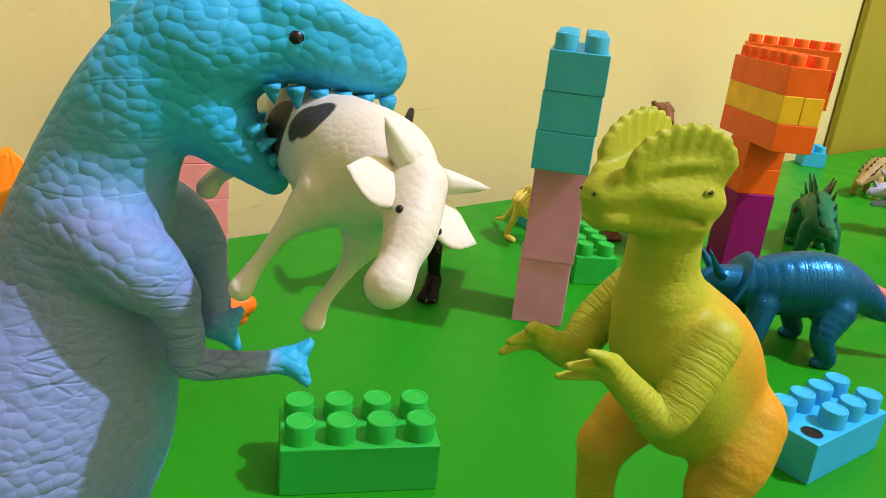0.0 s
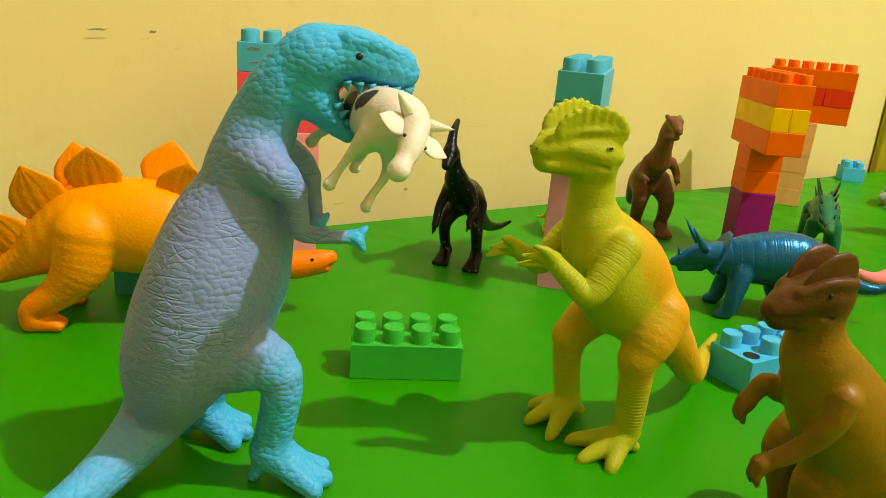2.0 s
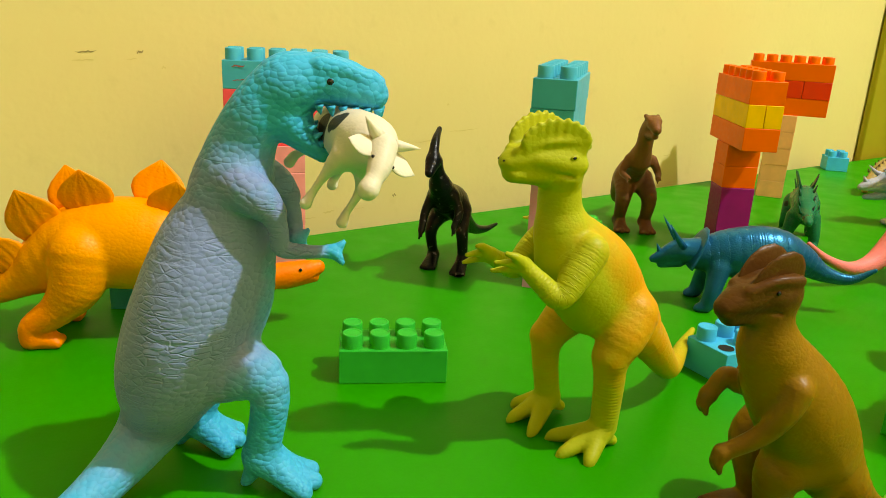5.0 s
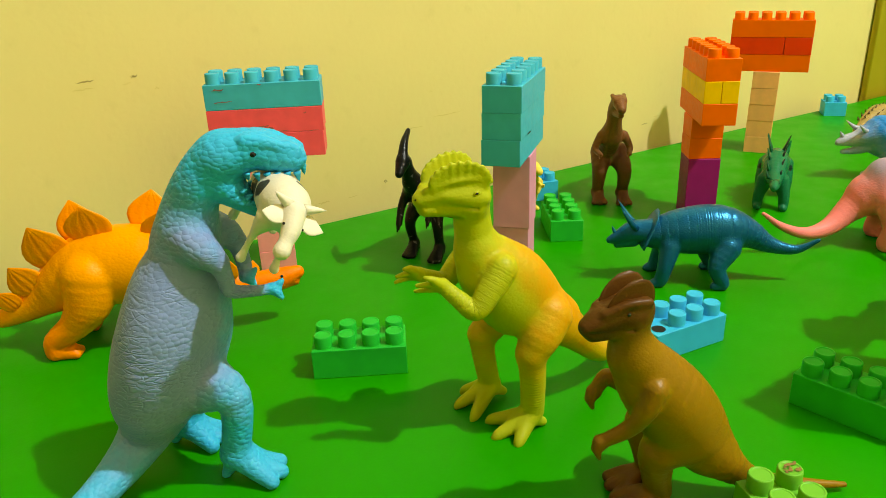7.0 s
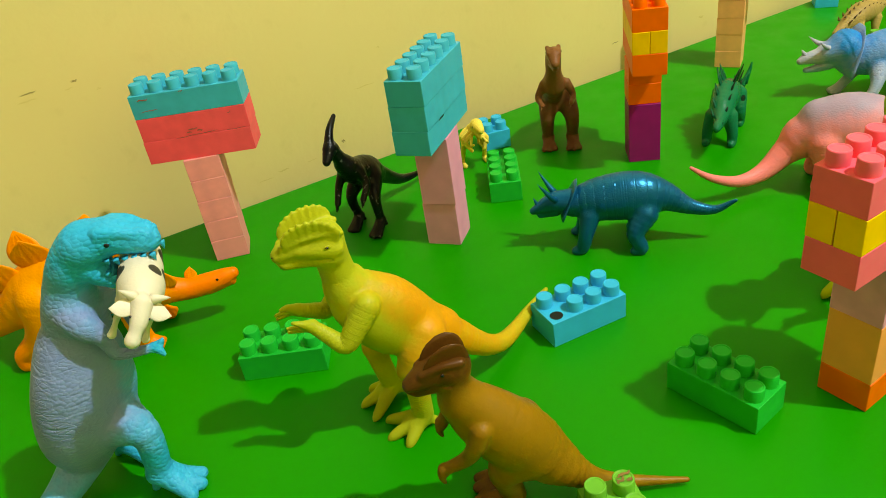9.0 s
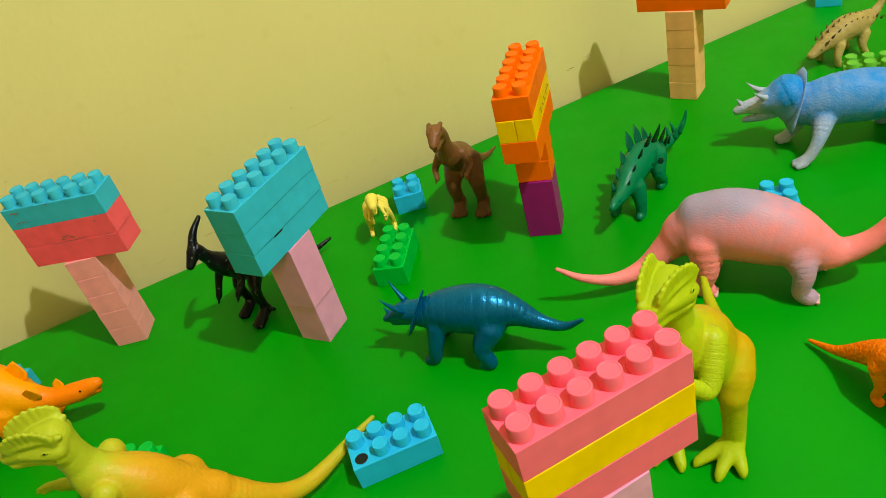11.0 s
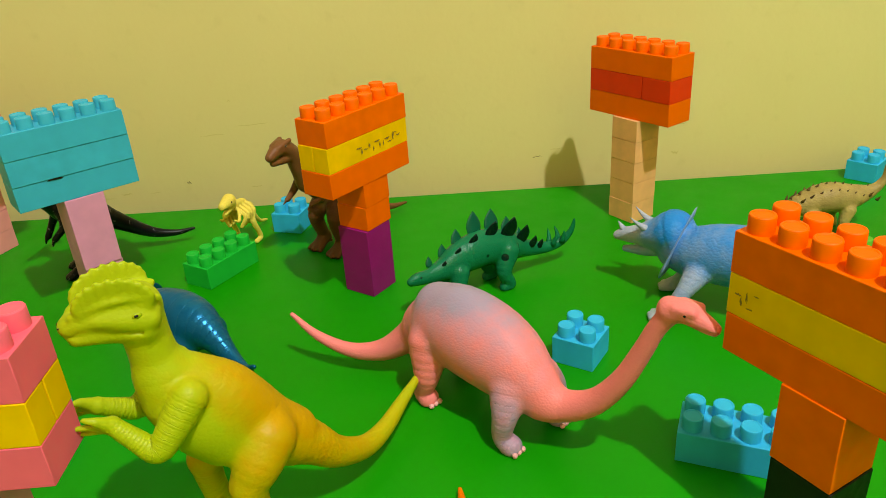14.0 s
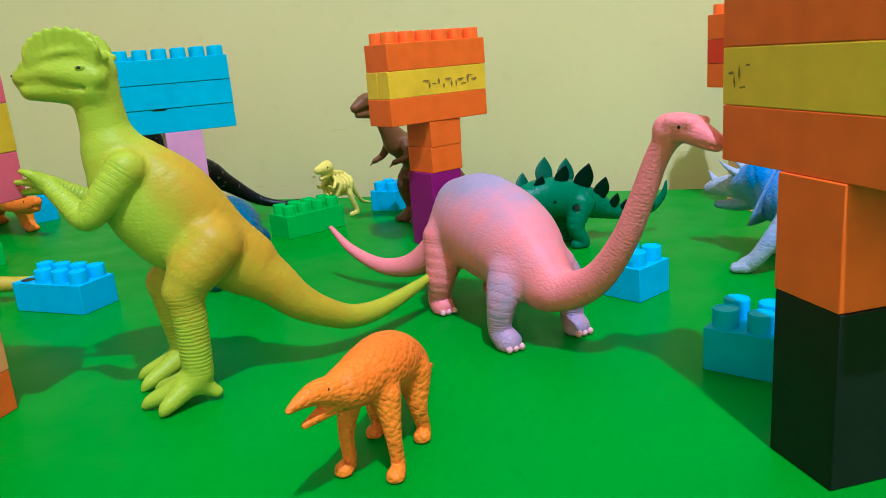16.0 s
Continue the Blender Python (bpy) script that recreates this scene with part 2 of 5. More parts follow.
wall = bpy.data.objects["wall_north"]
FAINT, _, b_ = material("faint_smudge", 0.8)
b_.inputs["Base Color"].default_value = (0.66, 0.53, 0.185, 1)
for k, (u, z, length, height, m) in enumerate(((-0.362, 0.1715, 0.016, 0.0016, INK), (-0.365, 0.1648, 0.018, 0.0014, FAINT), (-0.319, 0.1715, 0.006, 0.0026, INK), (-0.326, 0.1658, 0.008, 0.0012, FAINT), (-0.300, 0.1586, 0.004, 0.002, FAINT), (-0.061, 0.0193, 0.005, 0.003, INK), (-0.141, 0.0094, 0.014, 0.002, FAINT), (0.028, 0.0878, 0.040, 0.0012, FAINT), (0.006, 0.1178, 0.004, 0.0018, FAINT), (0.365, 0.0264, 0.012, 0.0014, INK), (0.389, 0.0345, 0.016, 0.0012, FAINT), (0.531, 0.0214, 0.010, 0.003, FAINT), (-0.021, 0.0777, 0.030, 0.0010, FAINT), (-0.105, 0.0092, 0.012, 0.0012, FAINT), (0.536, 0.0566, 0.014, 0.0014, FAINT), (-0.165, 0.0044, 0.020, 0.0010, FAINT), (-0.206, 0.0005, 0.016, 0.0010, FAINT), (0.021, 0.0096, 0.014, 0.0014, FAINT))):
    mark(wall, (u, 0, z), (1, 0, 0.05), (0, 0, 1), (0, -1, 0), length, height, m, "smudge", 0.5, "dark rubbed smudge on the paint", k)

# ---- building bricks ----
P, H = 0.0165, 0.02178
brick_shapes = {}


def stud_mesh():
    bm = bmesh.new()
    r, h, n = 0.0063, 0.0092, 20
    rings = []
    for rr, z in ((r, 0), (r * 0.985, h - 0.0006), (r * 0.93, h), (r * 0.80, h), (r * 0.76, h - 0.0005)):
        rings.append([bm.verts.new((rr * math.cos(2 * math.pi * i / n), rr * math.sin(2 * math.pi * i / n), z)) for i in range(n)])
    for a, b in zip(rings, rings[1:]):
        for i in range(n):
            j = (i + 1) % n
            bm.faces.new((a[i], a[j], b[j], b[i])).smooth = True
    bm.faces.new(rings[-1])
    me = bpy.data.meshes.new("stud")
    bm.to_mesh(me)
    bm.free()
    return me


STUD = stud_mesh()


def body_mesh(nx, ny, layers=1):
    key = (nx, ny, layers)
    if key not in brick_shapes:
        w, d = (nx * P - 0.0006) / 2, (ny * P - 0.0006) / 2
        me = box_mesh("brick", (-w, -d, 0.0), (w, d, layers * H - 0.0001), 0.0005, 2)
        for p in me.polygons:
            p.use_smooth = len(p.vertices) != 4 or p.area < 1e-4 and min((me.vertices[a].co - me.vertices[b].co).length for a, b in p.edge_keys) < 0.001
        brick_shapes[key] = me
    return brick_shapes[key]


def piece(name, me, m, parent, at, label=""):
    data = me.copy() if not me.materials else me
    key = (me.name, m.name)
    if key not in brick_shapes:
        data = me.copy()
        data.materials.clear()
        data.materials.append(m)
        brick_shapes[key] = data
    ob = new(name, brick_shapes[key])
    ob.parent = parent
    ob.matrix_local = at
    return tagged(ob, label)


def studs(nx, ny, m, parent, z, missing=()):
    for i in range(nx):
        for j in range(ny):
            if (i, j) not in missing:
                piece("stud", STUD, m, parent, Matrix.Translation(((i - (nx - 1) / 2) * P, (j - (ny - 1) / 2) * P, z)))


def brick(x, y, turn, nx, ny, m, label, missing=()):
    root = new("toy_brick")
    root.matrix_world = pose(x, y, 0, 0, 0, turn)
    piece("body", body_mesh(nx, ny), m, root, Matrix())
    studs(nx, ny, m, root, H - 0.0004, missing)
    for i, j in missing:
        hole = bpy.data.meshes.get("stud_hole")
        if not hole:
            bm = bmesh.new()
            bmesh.ops.create_circle(bm, cap_ends=True, radius=0.0050, segments=20)
            hole = bpy.data.meshes.new("stud_hole")
            bm.to_mesh(hole)
            bm.free()
        piece("stud_hole", hole, BLACK, root, Matrix.Translation(((i - (nx - 1) / 2) * P, (j - (ny - 1) / 2) * P, H + 0.0002)), "dark round hole left by a missing stud")
    return tagged(root, label, "toy brick", "loose building bricks")


def tower(x, y, turn, post, head, label, top_turn=None, shift=(0.0, 0.0), lean=(0.0, 0.0)):
    """post: (heights of its 2x2 bricks, material); head: layers of 2x6, each a list of (first stud, length, first row, rows, material)."""
    root = new("brick_tower")
    root.matrix_world = pose(x, y, 0, 0, 0, turn)
    back = Matrix.Rotation(radians(-turn), 4, "Z")
    z = 0
    for heights, m in post:
        for tall in heights:
            wob = Matrix.Rotation(radians(random.uniform(-0.5, 0.5)), 4, "Z")
            piece("brick", body_mesh(2, 2, tall), m, root, back @ Matrix.Translation((lean[0] * z, lean[1] * z, z)) @ back.inverted() @ Matrix.Translation((random.uniform(-0.0002, 0.0002), random.uniform(-0.0002, 0.0002), 0)) @ wob)
            z += H * tall
    spin = Matrix.Rotation(radians((top_turn if top_turn is not None else turn) - turn), 4, "Z")
    for level, layer in enumerate(head):
        for first, length, row, rows, m in layer:
            at = back @ Matrix.Translation((shift[0] + lean[0] * z, shift[1] + lean[1] * z, z)) @ back.inverted() @ spin @ Matrix.Translation(((first + length / 2 - 3) * P + random.uniform(-0.0003, 0.0003), (row + rows / 2 - 1) * P + random.uniform(-0.0002, 0.0002), 0))
            part = piece("brick", body_mesh(length, rows), m, root, at)
            if level == len(head) - 1:
                studs(length, rows, m, part, H - 0.0004)
        z += H
    return tagged(root, label, "brick tower", "T-shaped brick towers")


def full(m):
    return [(0, 6, 0, 2, m)]


stained = tower(-0.1045, 0.4860, 22.0, [((1, 1, 1, 1, 1), SALMON)], [full(HOTPINK), full(HOTPINK), full(TEAL)], "T-shaped brick tower, salmon post, hot pink and teal top", 14.2, (0.0041, 0.0028), (0.004, 0.013))
chipped = tower(0.1168, 0.5024, 82.3, [((2, 3), LILAC)], [full(TEAL), full(TEAL), full(TEAL)], "T-shaped brick tower, lilac post and teal top", 80.6, (-0.0020, -0.0000), (0.020, -0.011))
scribbled = tower(0.3032, 0.6600, 95.8, [((3,), PURPLE), ((1, 1), ORANGE)], [full(ORANGE), [(0, 6, 0, 1, YELLOW), (0, 6, 1, 1, YELLOW)], full(ORANGE)], "T-shaped brick tower, purple base, orange and yellow top", 93.8, (0.0008, -0.0044), (0.005, 0.034))
scribbled.scale.z = 0.975
tower(0.4274, 0.9270, -15.9, [((1, 1, 1, 1, 1), PEACH)], [full(ORANGE), [(0, 4, 0, 2, RED), (4, 2, 0, 2, RED)], full(ORANGE)], "T-shaped brick tower, peach post, orange and red top", -12.9, (0.0001, 0.0030), (0.008, -0.009))
tower(0.4214, 0.3001, 44.9, [((1,), ORANGE), ((2,), APRICOT), ((2,), LILAC)], [full(BUBBLE), [(0, 6, 0, 1, YELLOW), (0, 6, 1, 1, YELLOW)], full(BUBBLE)], "T-shaped brick tower, orange base, pink and yellow top", 43.2, (-0.0010, 0.0007), (-0.007, 0.002))
smeared = tower(0.7063, 0.5743, -19.9, [((3,), BLACK), ((2,), ORANGE)], [full(ORANGE), full(YELLOW), full(ORANGE)], "T-shaped brick tower, black base, orange and yellow top", -20.1, (-0.0012, 0.0018), (-0.014, 0.001))

WORN, _, b_ = material("worn_pen_ink", 0.7)
b_.inputs["Base Color"].default_value = (0.22, 0.13, 0.02, 1)
RUBBED, _, b_ = material("rubbed_dirt", 0.8)
b_.inputs["Base Color"].default_value = (0.33, 0.10, 0.07, 1)
pen = [o for o in scribbled.children if o.data.materials[0] == YELLOW][0]
smear = [o for o in smeared.children if o.data.materials[0] == YELLOW][0]
for k, (x, z, length, height) in enumerate(((-0.043, 0.012, 0.004, 0.0012), (-0.041, 0.009, 0.0014, 0.005), (-0.038, 0.012, 0.0012, 0.006), (-0.036, 0.007, 0.004, 0.001), (-0.033, 0.015, 0.003, 0.001))):
    mark(smear, (x, -0.0164, z), (1, 0, 0), (0, 0, 1), (0, -1, 0), length, height, WORN, "ink_stroke", 0.3, "worn grey pen stroke", 80 + k)
layers = [o for o in stained.children if o.data.materials[0] in (HOTPINK, TEAL)]
for k, (which, x, z, length, height) in enumerate(((1, -0.002, 0.0062, 0.009, 0.0016), (1, 0.004, 0.0042, 0.005, 0.0020), (1, -0.006, 0.0036, 0.005, 0.0012), (1, 0.034, 0.0165, 0.003, 0.0012), (1, 0.000, 0.0008, 0.040, 0.0008), (1, 0.036, 0.0006, 0.018, 0.0008), (2, -0.037, 0.0175, 0.010, 0.0018), (2, -0.034, 0.0070, 0.016, 0.0010), (2, -0.002, 0.0205, 0.004, 0.0010))):
    mark(layers[which], (x, -0.0164, z), (1, 0, 0.06), (0, 0, 1), (0, -1, 0), length, height, RUBBED, "stain", 0.4, "dull brown rubbed stain", 90 + k)
lowest = [o for o in chipped.children if o.data.materials[0] == TEAL][0]
mark(lowest, (-0.0164, -0.0164, H - 0.0006), (1, 0, 0), (0, 0, 1), (0, -1, 0), 0.013, 0.0022, BLACK, "chip", 0.1, "dark chipped gap at the joint", 60)
for k, (x, z, length, height) in enumerate(((0.004, 0.012, 0.006, 0.0016), (0.006, 0.008, 0.0016, 0.006), (0.012, 0.011, 0.002, 0.006), (0.018, 0.012, 0.006, 0.0016), (0.020, 0.008, 0.0016, 0.007), (0.026, 0.011, 0.006, 0.002), (0.031, 0.011, 0.0022, 0.008), (0.035, 0.010, 0.005, 0.0020), (0.009, 0.009, 0.004, 0.0012), (0.015, 0.007, 0.0014, 0.005), (0.023, 0.008, 0.0012, 0.006), (0.028, 0.007, 0.005, 0.0012), (0.033, 0.013, 0.004, 0.0012))):
    mark(pen, (-0.020 + x * 1.6, -0.0083, z), (1, 0, 0), (0, 0, 1), (0, -1, 0), length * 1.2, height, WORN, "ink_stroke", 0.2, "worn grey pen stroke", 40 + k)
brick(0.0188, 0.3173, 12.7, 4, 2, LEAF, "bright green eight-stud brick lying on the mat")
brick(0.2429, 0.3691, 35.8, 4, 2, SKY, "light blue eight-stud brick with one stud missing", ((0, 0),))
brick(0.3390, 0.2884, -39.6, 4, 2, LEAF, "green eight-stud brick in the shade beside the pink tower")
brick(0.160, 0.598, 100, 4, 2, LEAF, "green eight-stud brick before the yellow skeleton toy")
chewed = brick(0.268, 0.180, 22, 2, 2, LIME, "light green four-stud brick with a chewed stud")
brick(0.6488, 0.6304, 18, 4, 2, SKY, "light blue eight-stud brick beside the black-based tower")
brick(0.518, 0.670, 8, 2, 2, SKY, "light blue four-stud brick behind the pink long-necked toy")
brick(0.135, 0.708, 25, 2, 2, SKY, "light blue four-stud brick near the wall")
brick(0.598, 1.158, -5, 2, 2, SKY, "light blue four-stud brick against the wall")
brick(0.625, 0.915, 0, 4, 2, LIME, "light green eight-stud brick beside the spiky toy")
brick(-0.185, 0.392, 10, 2, 2, TEAL, "teal four-stud brick under the orange plated toy")
brick(0.046, 0.114, -20, 2, 2, SKY, "blue four-stud brick lying alone on the mat")

BITE, _, b_ = material("chewed_brown_edge", 0.8)
b_.inputs["Base Color"].default_value = (0.22, 0.13, 0.03, 1)
for k, (dx, dy, length) in enumerate(((0.001, 0.002, 0.009), (-0.002, -0.001, 0.006), (0.003, -0.0025, 0.004))):
    mark(chewed, (P / 2 + dx, P / 2 + dy, H + 0.0088), (1, 0.4, 0), (-0.4, 1, 0), (0, 0, 1), length, 0.0026, BITE, "tooth_mark", 0.4, "brown chewed dent on the stud", 70 + k)

# ---- toy animals: soft bodies grown round chains of round links ----


def nets(d, origin, h):
    """A smooth skin of quads where the field d changes its sign."""
    inside = d < 0
    n = np.array(d.shape)
    corners = [np.array(c) for c in ((0, 0, 0), (1, 0, 0), (0, 1, 0), (1, 1, 0), (0, 0, 1), (1, 0, 1), (0, 1, 1), (1, 1, 1))]

    def at(grid, c):
        return grid[c[0]:n[0] - 1 + c[0], c[1]:n[1] - 1 + c[1], c[2]:n[2] - 1 + c[2]]

    count = sum(at(inside, c).astype(np.int8) for c in corners)
    cells = np.argwhere((count > 0) & (count < 8))
    number = -np.ones(n - 1, dtype=np.int64)
    number[tuple(cells.T)] = np.arange(len(cells))
    total, hits = np.zeros((len(cells), 3)), np.zeros(len(cells))
    for a in corners:
        for axis in range(3):
            if a[axis] == 0:
                b = a.copy()
                b[axis] = 1
                va, vb = d[tuple((cells + a).T)], d[tuple((cells + b).T)]
                cross = (va < 0) != (vb < 0)
                t = np.where(cross, va / np.where(va == vb, 1, va - vb), 0)
                total += np.where(cross[:, None], a + (b - a) * t[:, None], 0)
                hits += cross
    verts = origin + h * (cells + total / hits[:, None])
    quads = []
    for axis in range(3):
        step = np.zeros(3, int)
        step[axis] = 1
        u, v = np.zeros(3, int), np.zeros(3, int)
        u[(axis + 1) % 3], v[(axis + 2) % 3] = 1, 1
        lo = inside[tuple(slice(0, n[i] - step[i]) for i in range(3))]
        hi = inside[tuple(slice(step[i], n[i]) for i in range(3))]
        edge = np.argwhere(lo != hi)
        edge = edge[(edge[:, (axis + 1) % 3] > 0) & (edge[:, (axis + 2) % 3] > 0) & (edge[:, (axis + 1) % 3] < n[(axis + 1) % 3] - 1) & (edge[:, (axis + 2) % 3] < n[(axis + 2) % 3] - 1)]
        q = np.stack([number[tuple((edge - s).T)] for s in (u + v, v, 0 * u, u)], 1)
        flip = ~inside[tuple(edge.T)]
        q[flip] = q[flip][:, ::-1]
        quads.append(q)
    return verts, np.concatenate(quads)


def chain(points, k=0.006, wide=1.0, paint=0.0, steps=4, blend_to=None, rings=0.0):
    """Links along a smooth line through points (forward, side, up, radius)."""
    p = np.array(points, float)
    q = np.vstack([2 * p[0] - p[1], p, 2 * p[-1] - p[-2]])
    out = []
    for i in range(1, len(q) - 2):
        for s in range(steps):
            t = s / steps
            a, b, c, e = q[i - 1:i + 3]
            out.append(0.5 * (2 * b + (c - a) * t + (2 * a - 5 * b + 4 * c - e) * t * t + (3 * b - a - 3 * c + e) * t ** 3))
    out.append(p[-1])
    out = np.array(out)
    out[:, 3] = np.maximum(out[:, 3], 0.0008)
    last = paint if blend_to is None else blend_to
    run = np.concatenate([[0], np.cumsum(np.linalg.norm(np.diff(out[:, :3], axis=0), axis=1))])
    return [[(out[i], out[i + 1], k, wide, paint + (last - paint) * i / max(1, len(out) - 2), rings, run[i], run[i + 1]) for i in range(len(out) - 1)]]


def away(p, link, both=False):
    a, b, wide = link[0], link[1], link[3]
    scale = np.array([1, 1 / wide, 1])
    a3, ab, ap = a[:3] * scale, (b - a)[:3] * scale, p * scale - a[:3] * scale
    t = np.clip(ap @ ab / max(ab @ ab, 1e-12), 0, 1)
    d = np.linalg.norm(ap - t[..., None] * ab, axis=-1) - (a[3] + t * (b[3] - a[3]))
    return (d, t) if both else d


def dress(me, materials, colour, rings=None, along=None):
    me.update()
    for m in materials:
        me.materials.append(m)
    me.polygons.foreach_set("use_smooth", np.ones(len(me.polygons), dtype=bool))
    for key, values in (("paint", colour), ("rings", rings), ("along", along)):
        if values is not None:
            layer = me.attributes.new(key, "FLOAT", "POINT")
            layer.data.foreach_set("value", np.array(values, dtype=np.float32))


class Figure:
    """A toy: one soft body, with plates, horns, teeth and eyes as its parts."""

    def __init__(self):
        self.links, self.cuts, self.pieces, self.patches = [], [], [], []

    def add(self, *args, **kw):
        self.links += chain(*args, **kw)
        return self

    def cut(self, *args, **kw):
        self.cuts += chain(*args, **kw)
        return self

    def hard(self, name, verts, faces, mat=0, paint=0.0, label=""):
        self.pieces.append((name, [tuple(v) for v in verts], faces, mat, paint, label))

    def cone(self, root, tip, r, mat=0, paint=0.0, n=8, bend=(0, 0, 0), name="horn", label=""):
        root, tip, bend = Vector(root), Vector(tip), Vector(bend)
        q = (tip - root).to_track_quat("Z", "Y")
        verts, faces = [], []
        for k in range(4):
            mid = root.lerp(tip, k / 4) + bend * math.sin(math.pi * k / 4)
            for i in range(n):
                a = 2 * math.pi * i / n
                verts.append(mid + q @ Vector((math.cos(a), math.sin(a), 0)) * r * (1 - k / 4) ** 0.8)
        verts.append(tip)
        for k in range(3):
            for i in range(n):
                j = (i + 1) % n
                faces.append((k * n + i, k * n + j, k * n + n + j, k * n + n + i))
        faces += [(3 * n + i, 3 * n + (i + 1) % n, 4 * n) for i in range(n)] + [tuple(range(n))[::-1]]
        self.hard(name, verts, faces, mat, paint, label)

    def ball(self, at, r, mat=1, squash=(1, 1, 1), n=10, paint=0.0, name="eye", label="small black eye"):
        verts, faces = [], []
        for k in range(n // 2 + 1):
            b = math.pi * k / (n // 2)
            for i in range(n):
                a = 2 * math.pi * i / n
                verts.append((at[0] + r * squash[0] * math.sin(b) * math.cos(a), at[1] + r * squash[1] * math.sin(b) * math.sin(a), at[2] + r * squash[2] * math.cos(b)))
        for k in range(n // 2):
            for i in range(n):
                j = (i + 1) % n
                faces.append((k * n + i, k * n + n + i, k * n + n + j, k * n + j))
        self.hard(name, verts, faces, mat, paint, label)

    def plate(self, root, up, along, length, height, thick, mat=0, paint=0.0, ribs=0, point=0.6, lean=0.0, name="plate", label="", fan=False):
        """A standing plate: a pointed leaf outline, thick in the middle, ribbed."""
        root, up, along = Vector(root), Vector(up).normalized(), Vector(along).normalized()
        out = up.cross(along).normalized()
        m, n = (8, 32) if fan and ribs else (6, 14)
        verts, faces = [], []
        for side in (1, -1):
            for k in range(m + 1):
                h = k / m
                half = math.sqrt(max(0.004, 1 - (0.97 * h) ** 2)) * length / 2 if fan else (math.sin(math.pi * (0.22 + 0.78 * h) ** 1.1) * (1 - point * 0.25) + 0.25 * (1 - h)) * length / 2 if k < m else length * 0.03 * (1 - point)
                for i in range(n + 1):
                    s = 2 * i / n - 1
                    fat = thick * (1 - 0.75 * h) * math.sqrt(max(0.05, 1 - s * s)) * (1 + (0.3 * math.cos(s * math.pi * ribs) if ribs else 0))
                    verts.append(root + up * (h * height) + along * (s * half + lean * h * length) + up * (0.05 * height * math.cos(s * math.pi * ribs) * h if fan and ribs else 0) + out * (side * fat / 2))
        w, layer = n + 1, (m + 1) * (n + 1)
        for k in range(m):
            for i in range(n):
                a = k * w + i
                faces.append((a, a + 1, a + w + 1, a + w))
                faces.append((layer + a, layer + a + w, layer + a + w + 1, layer + a + 1))
        ring = [i for i in range(w)] + [k * w + n for k in range(1, m + 1)] + [m * w + i for i in range(n - 1, -1, -1)] + [k * w for k in range(m - 1, 0, -1)]
        for a, b in zip(ring, ring[1:] + ring[:1]):
            faces.append((a, layer + a, layer + b, b))
        self.hard(name, verts, faces, mat, paint, label)

    def build(self, name, x, y, turn, materials, label, category="toy dinosaur", h=0.0011, z=0.0, group="toy dinosaurs", tilt=(0, 0), size=1.0, stands=True):
        every = [link for links in self.links for link in links]
        ends = np.array([e for a, b, *_ in every for e in (a, b)])
        pad = 0.004
        reach = (ends[:, 3] * max(1.0, max(l[3] for l in every)))[:, None]
        lo, hi = (ends[:, :3] - reach).min(0) - pad, (ends[:, :3] + reach).max(0) + pad
        if stands:
            lo[2] = max(lo[2], -0.003)
        n = np.ceil((hi - lo) / h).astype(int) + 1
        axes = [lo[i] + h * np.arange(n[i]) for i in range(3)]
        d = np.full(n, 0.03)
        for groups, sign in ((self.links, 1), (self.cuts, -1)):
            for links in groups:
                ends = np.array([e for l in links for e in l[:2]])
                k = links[0][2]
                grow = ends[:, 3].max() * max(1, links[0][3]) + k + 2 * h
                s = np.maximum(0, np.floor((ends[:, :3].min(0) - grow - lo) / h).astype(int))
                e = np.minimum(n, np.ceil((ends[:, :3].max(0) + grow - lo) / h).astype(int) + 1)
                new_d = np.full(e - s, 0.03)
                for link in links:
                    near = max(link[0][3], link[1][3]) * max(1, link[3]) + k + 2 * h
                    i0 = np.maximum(s, np.floor((np.minimum(link[0], link[1])[:3] - near - lo) / h).astype(int))
                    i1 = np.minimum(e, np.ceil((np.maximum(link[0], link[1])[:3] + near - lo) / h).astype(int) + 1)
                    if (i1 <= i0).any():
                        continue
                    grid = np.stack(np.meshgrid(*[axes[i][i0[i]:i1[i]] for i in range(3)], indexing="ij"), -1)
                    box = tuple(slice(i0[i] - s[i], i1[i] - s[i]) for i in range(3))
                    new_d[box] = np.minimum(new_d[box], away(grid, link))
                sub = tuple(slice(s[i], e[i]) for i in range(3))
                old = d[sub] if sign > 0 else -d[sub]
                if sign < 0:
                    d[sub] = np.maximum(d[sub], -new_d)
                    continue
                mix = np.clip(0.5 + 0.5 * (new_d - old) / k, 0, 1)
                d[sub] = new_d + (old - new_d) * mix - k * mix * (1 - mix)
        # feet are flat on the ground
        floor_cut = -(axes[2] - 0.0003)[None, None, :]
        if stands:
            d = np.maximum(d, floor_cut)
        d[0], d[-1], d[:, 0], d[:, -1], d[:, :, 0], d[:, :, -1] = (0.01,) * 6
        verts, quads = nets(d, lo, h)
        weight, colour = np.full(len(verts), 1e-9), np.zeros(len(verts))
        rings, along, best = np.zeros(len(verts)), np.zeros(len(verts)), np.full(len(verts), 9.0)
        for link in every:
            gap, t = away(verts, link, True)
            w = np.exp(-np.maximum(gap, -0.002) / 0.003)
            weight += w
            colour += w * link[4]
            rings += w * link[5]
            if link[5] > 0:
                along = np.where(gap < best, link[6] + t * (link[7] - link[6]), along)
                best = np.minimum(best, gap)
        colour, rings = colour / weight, rings / weight
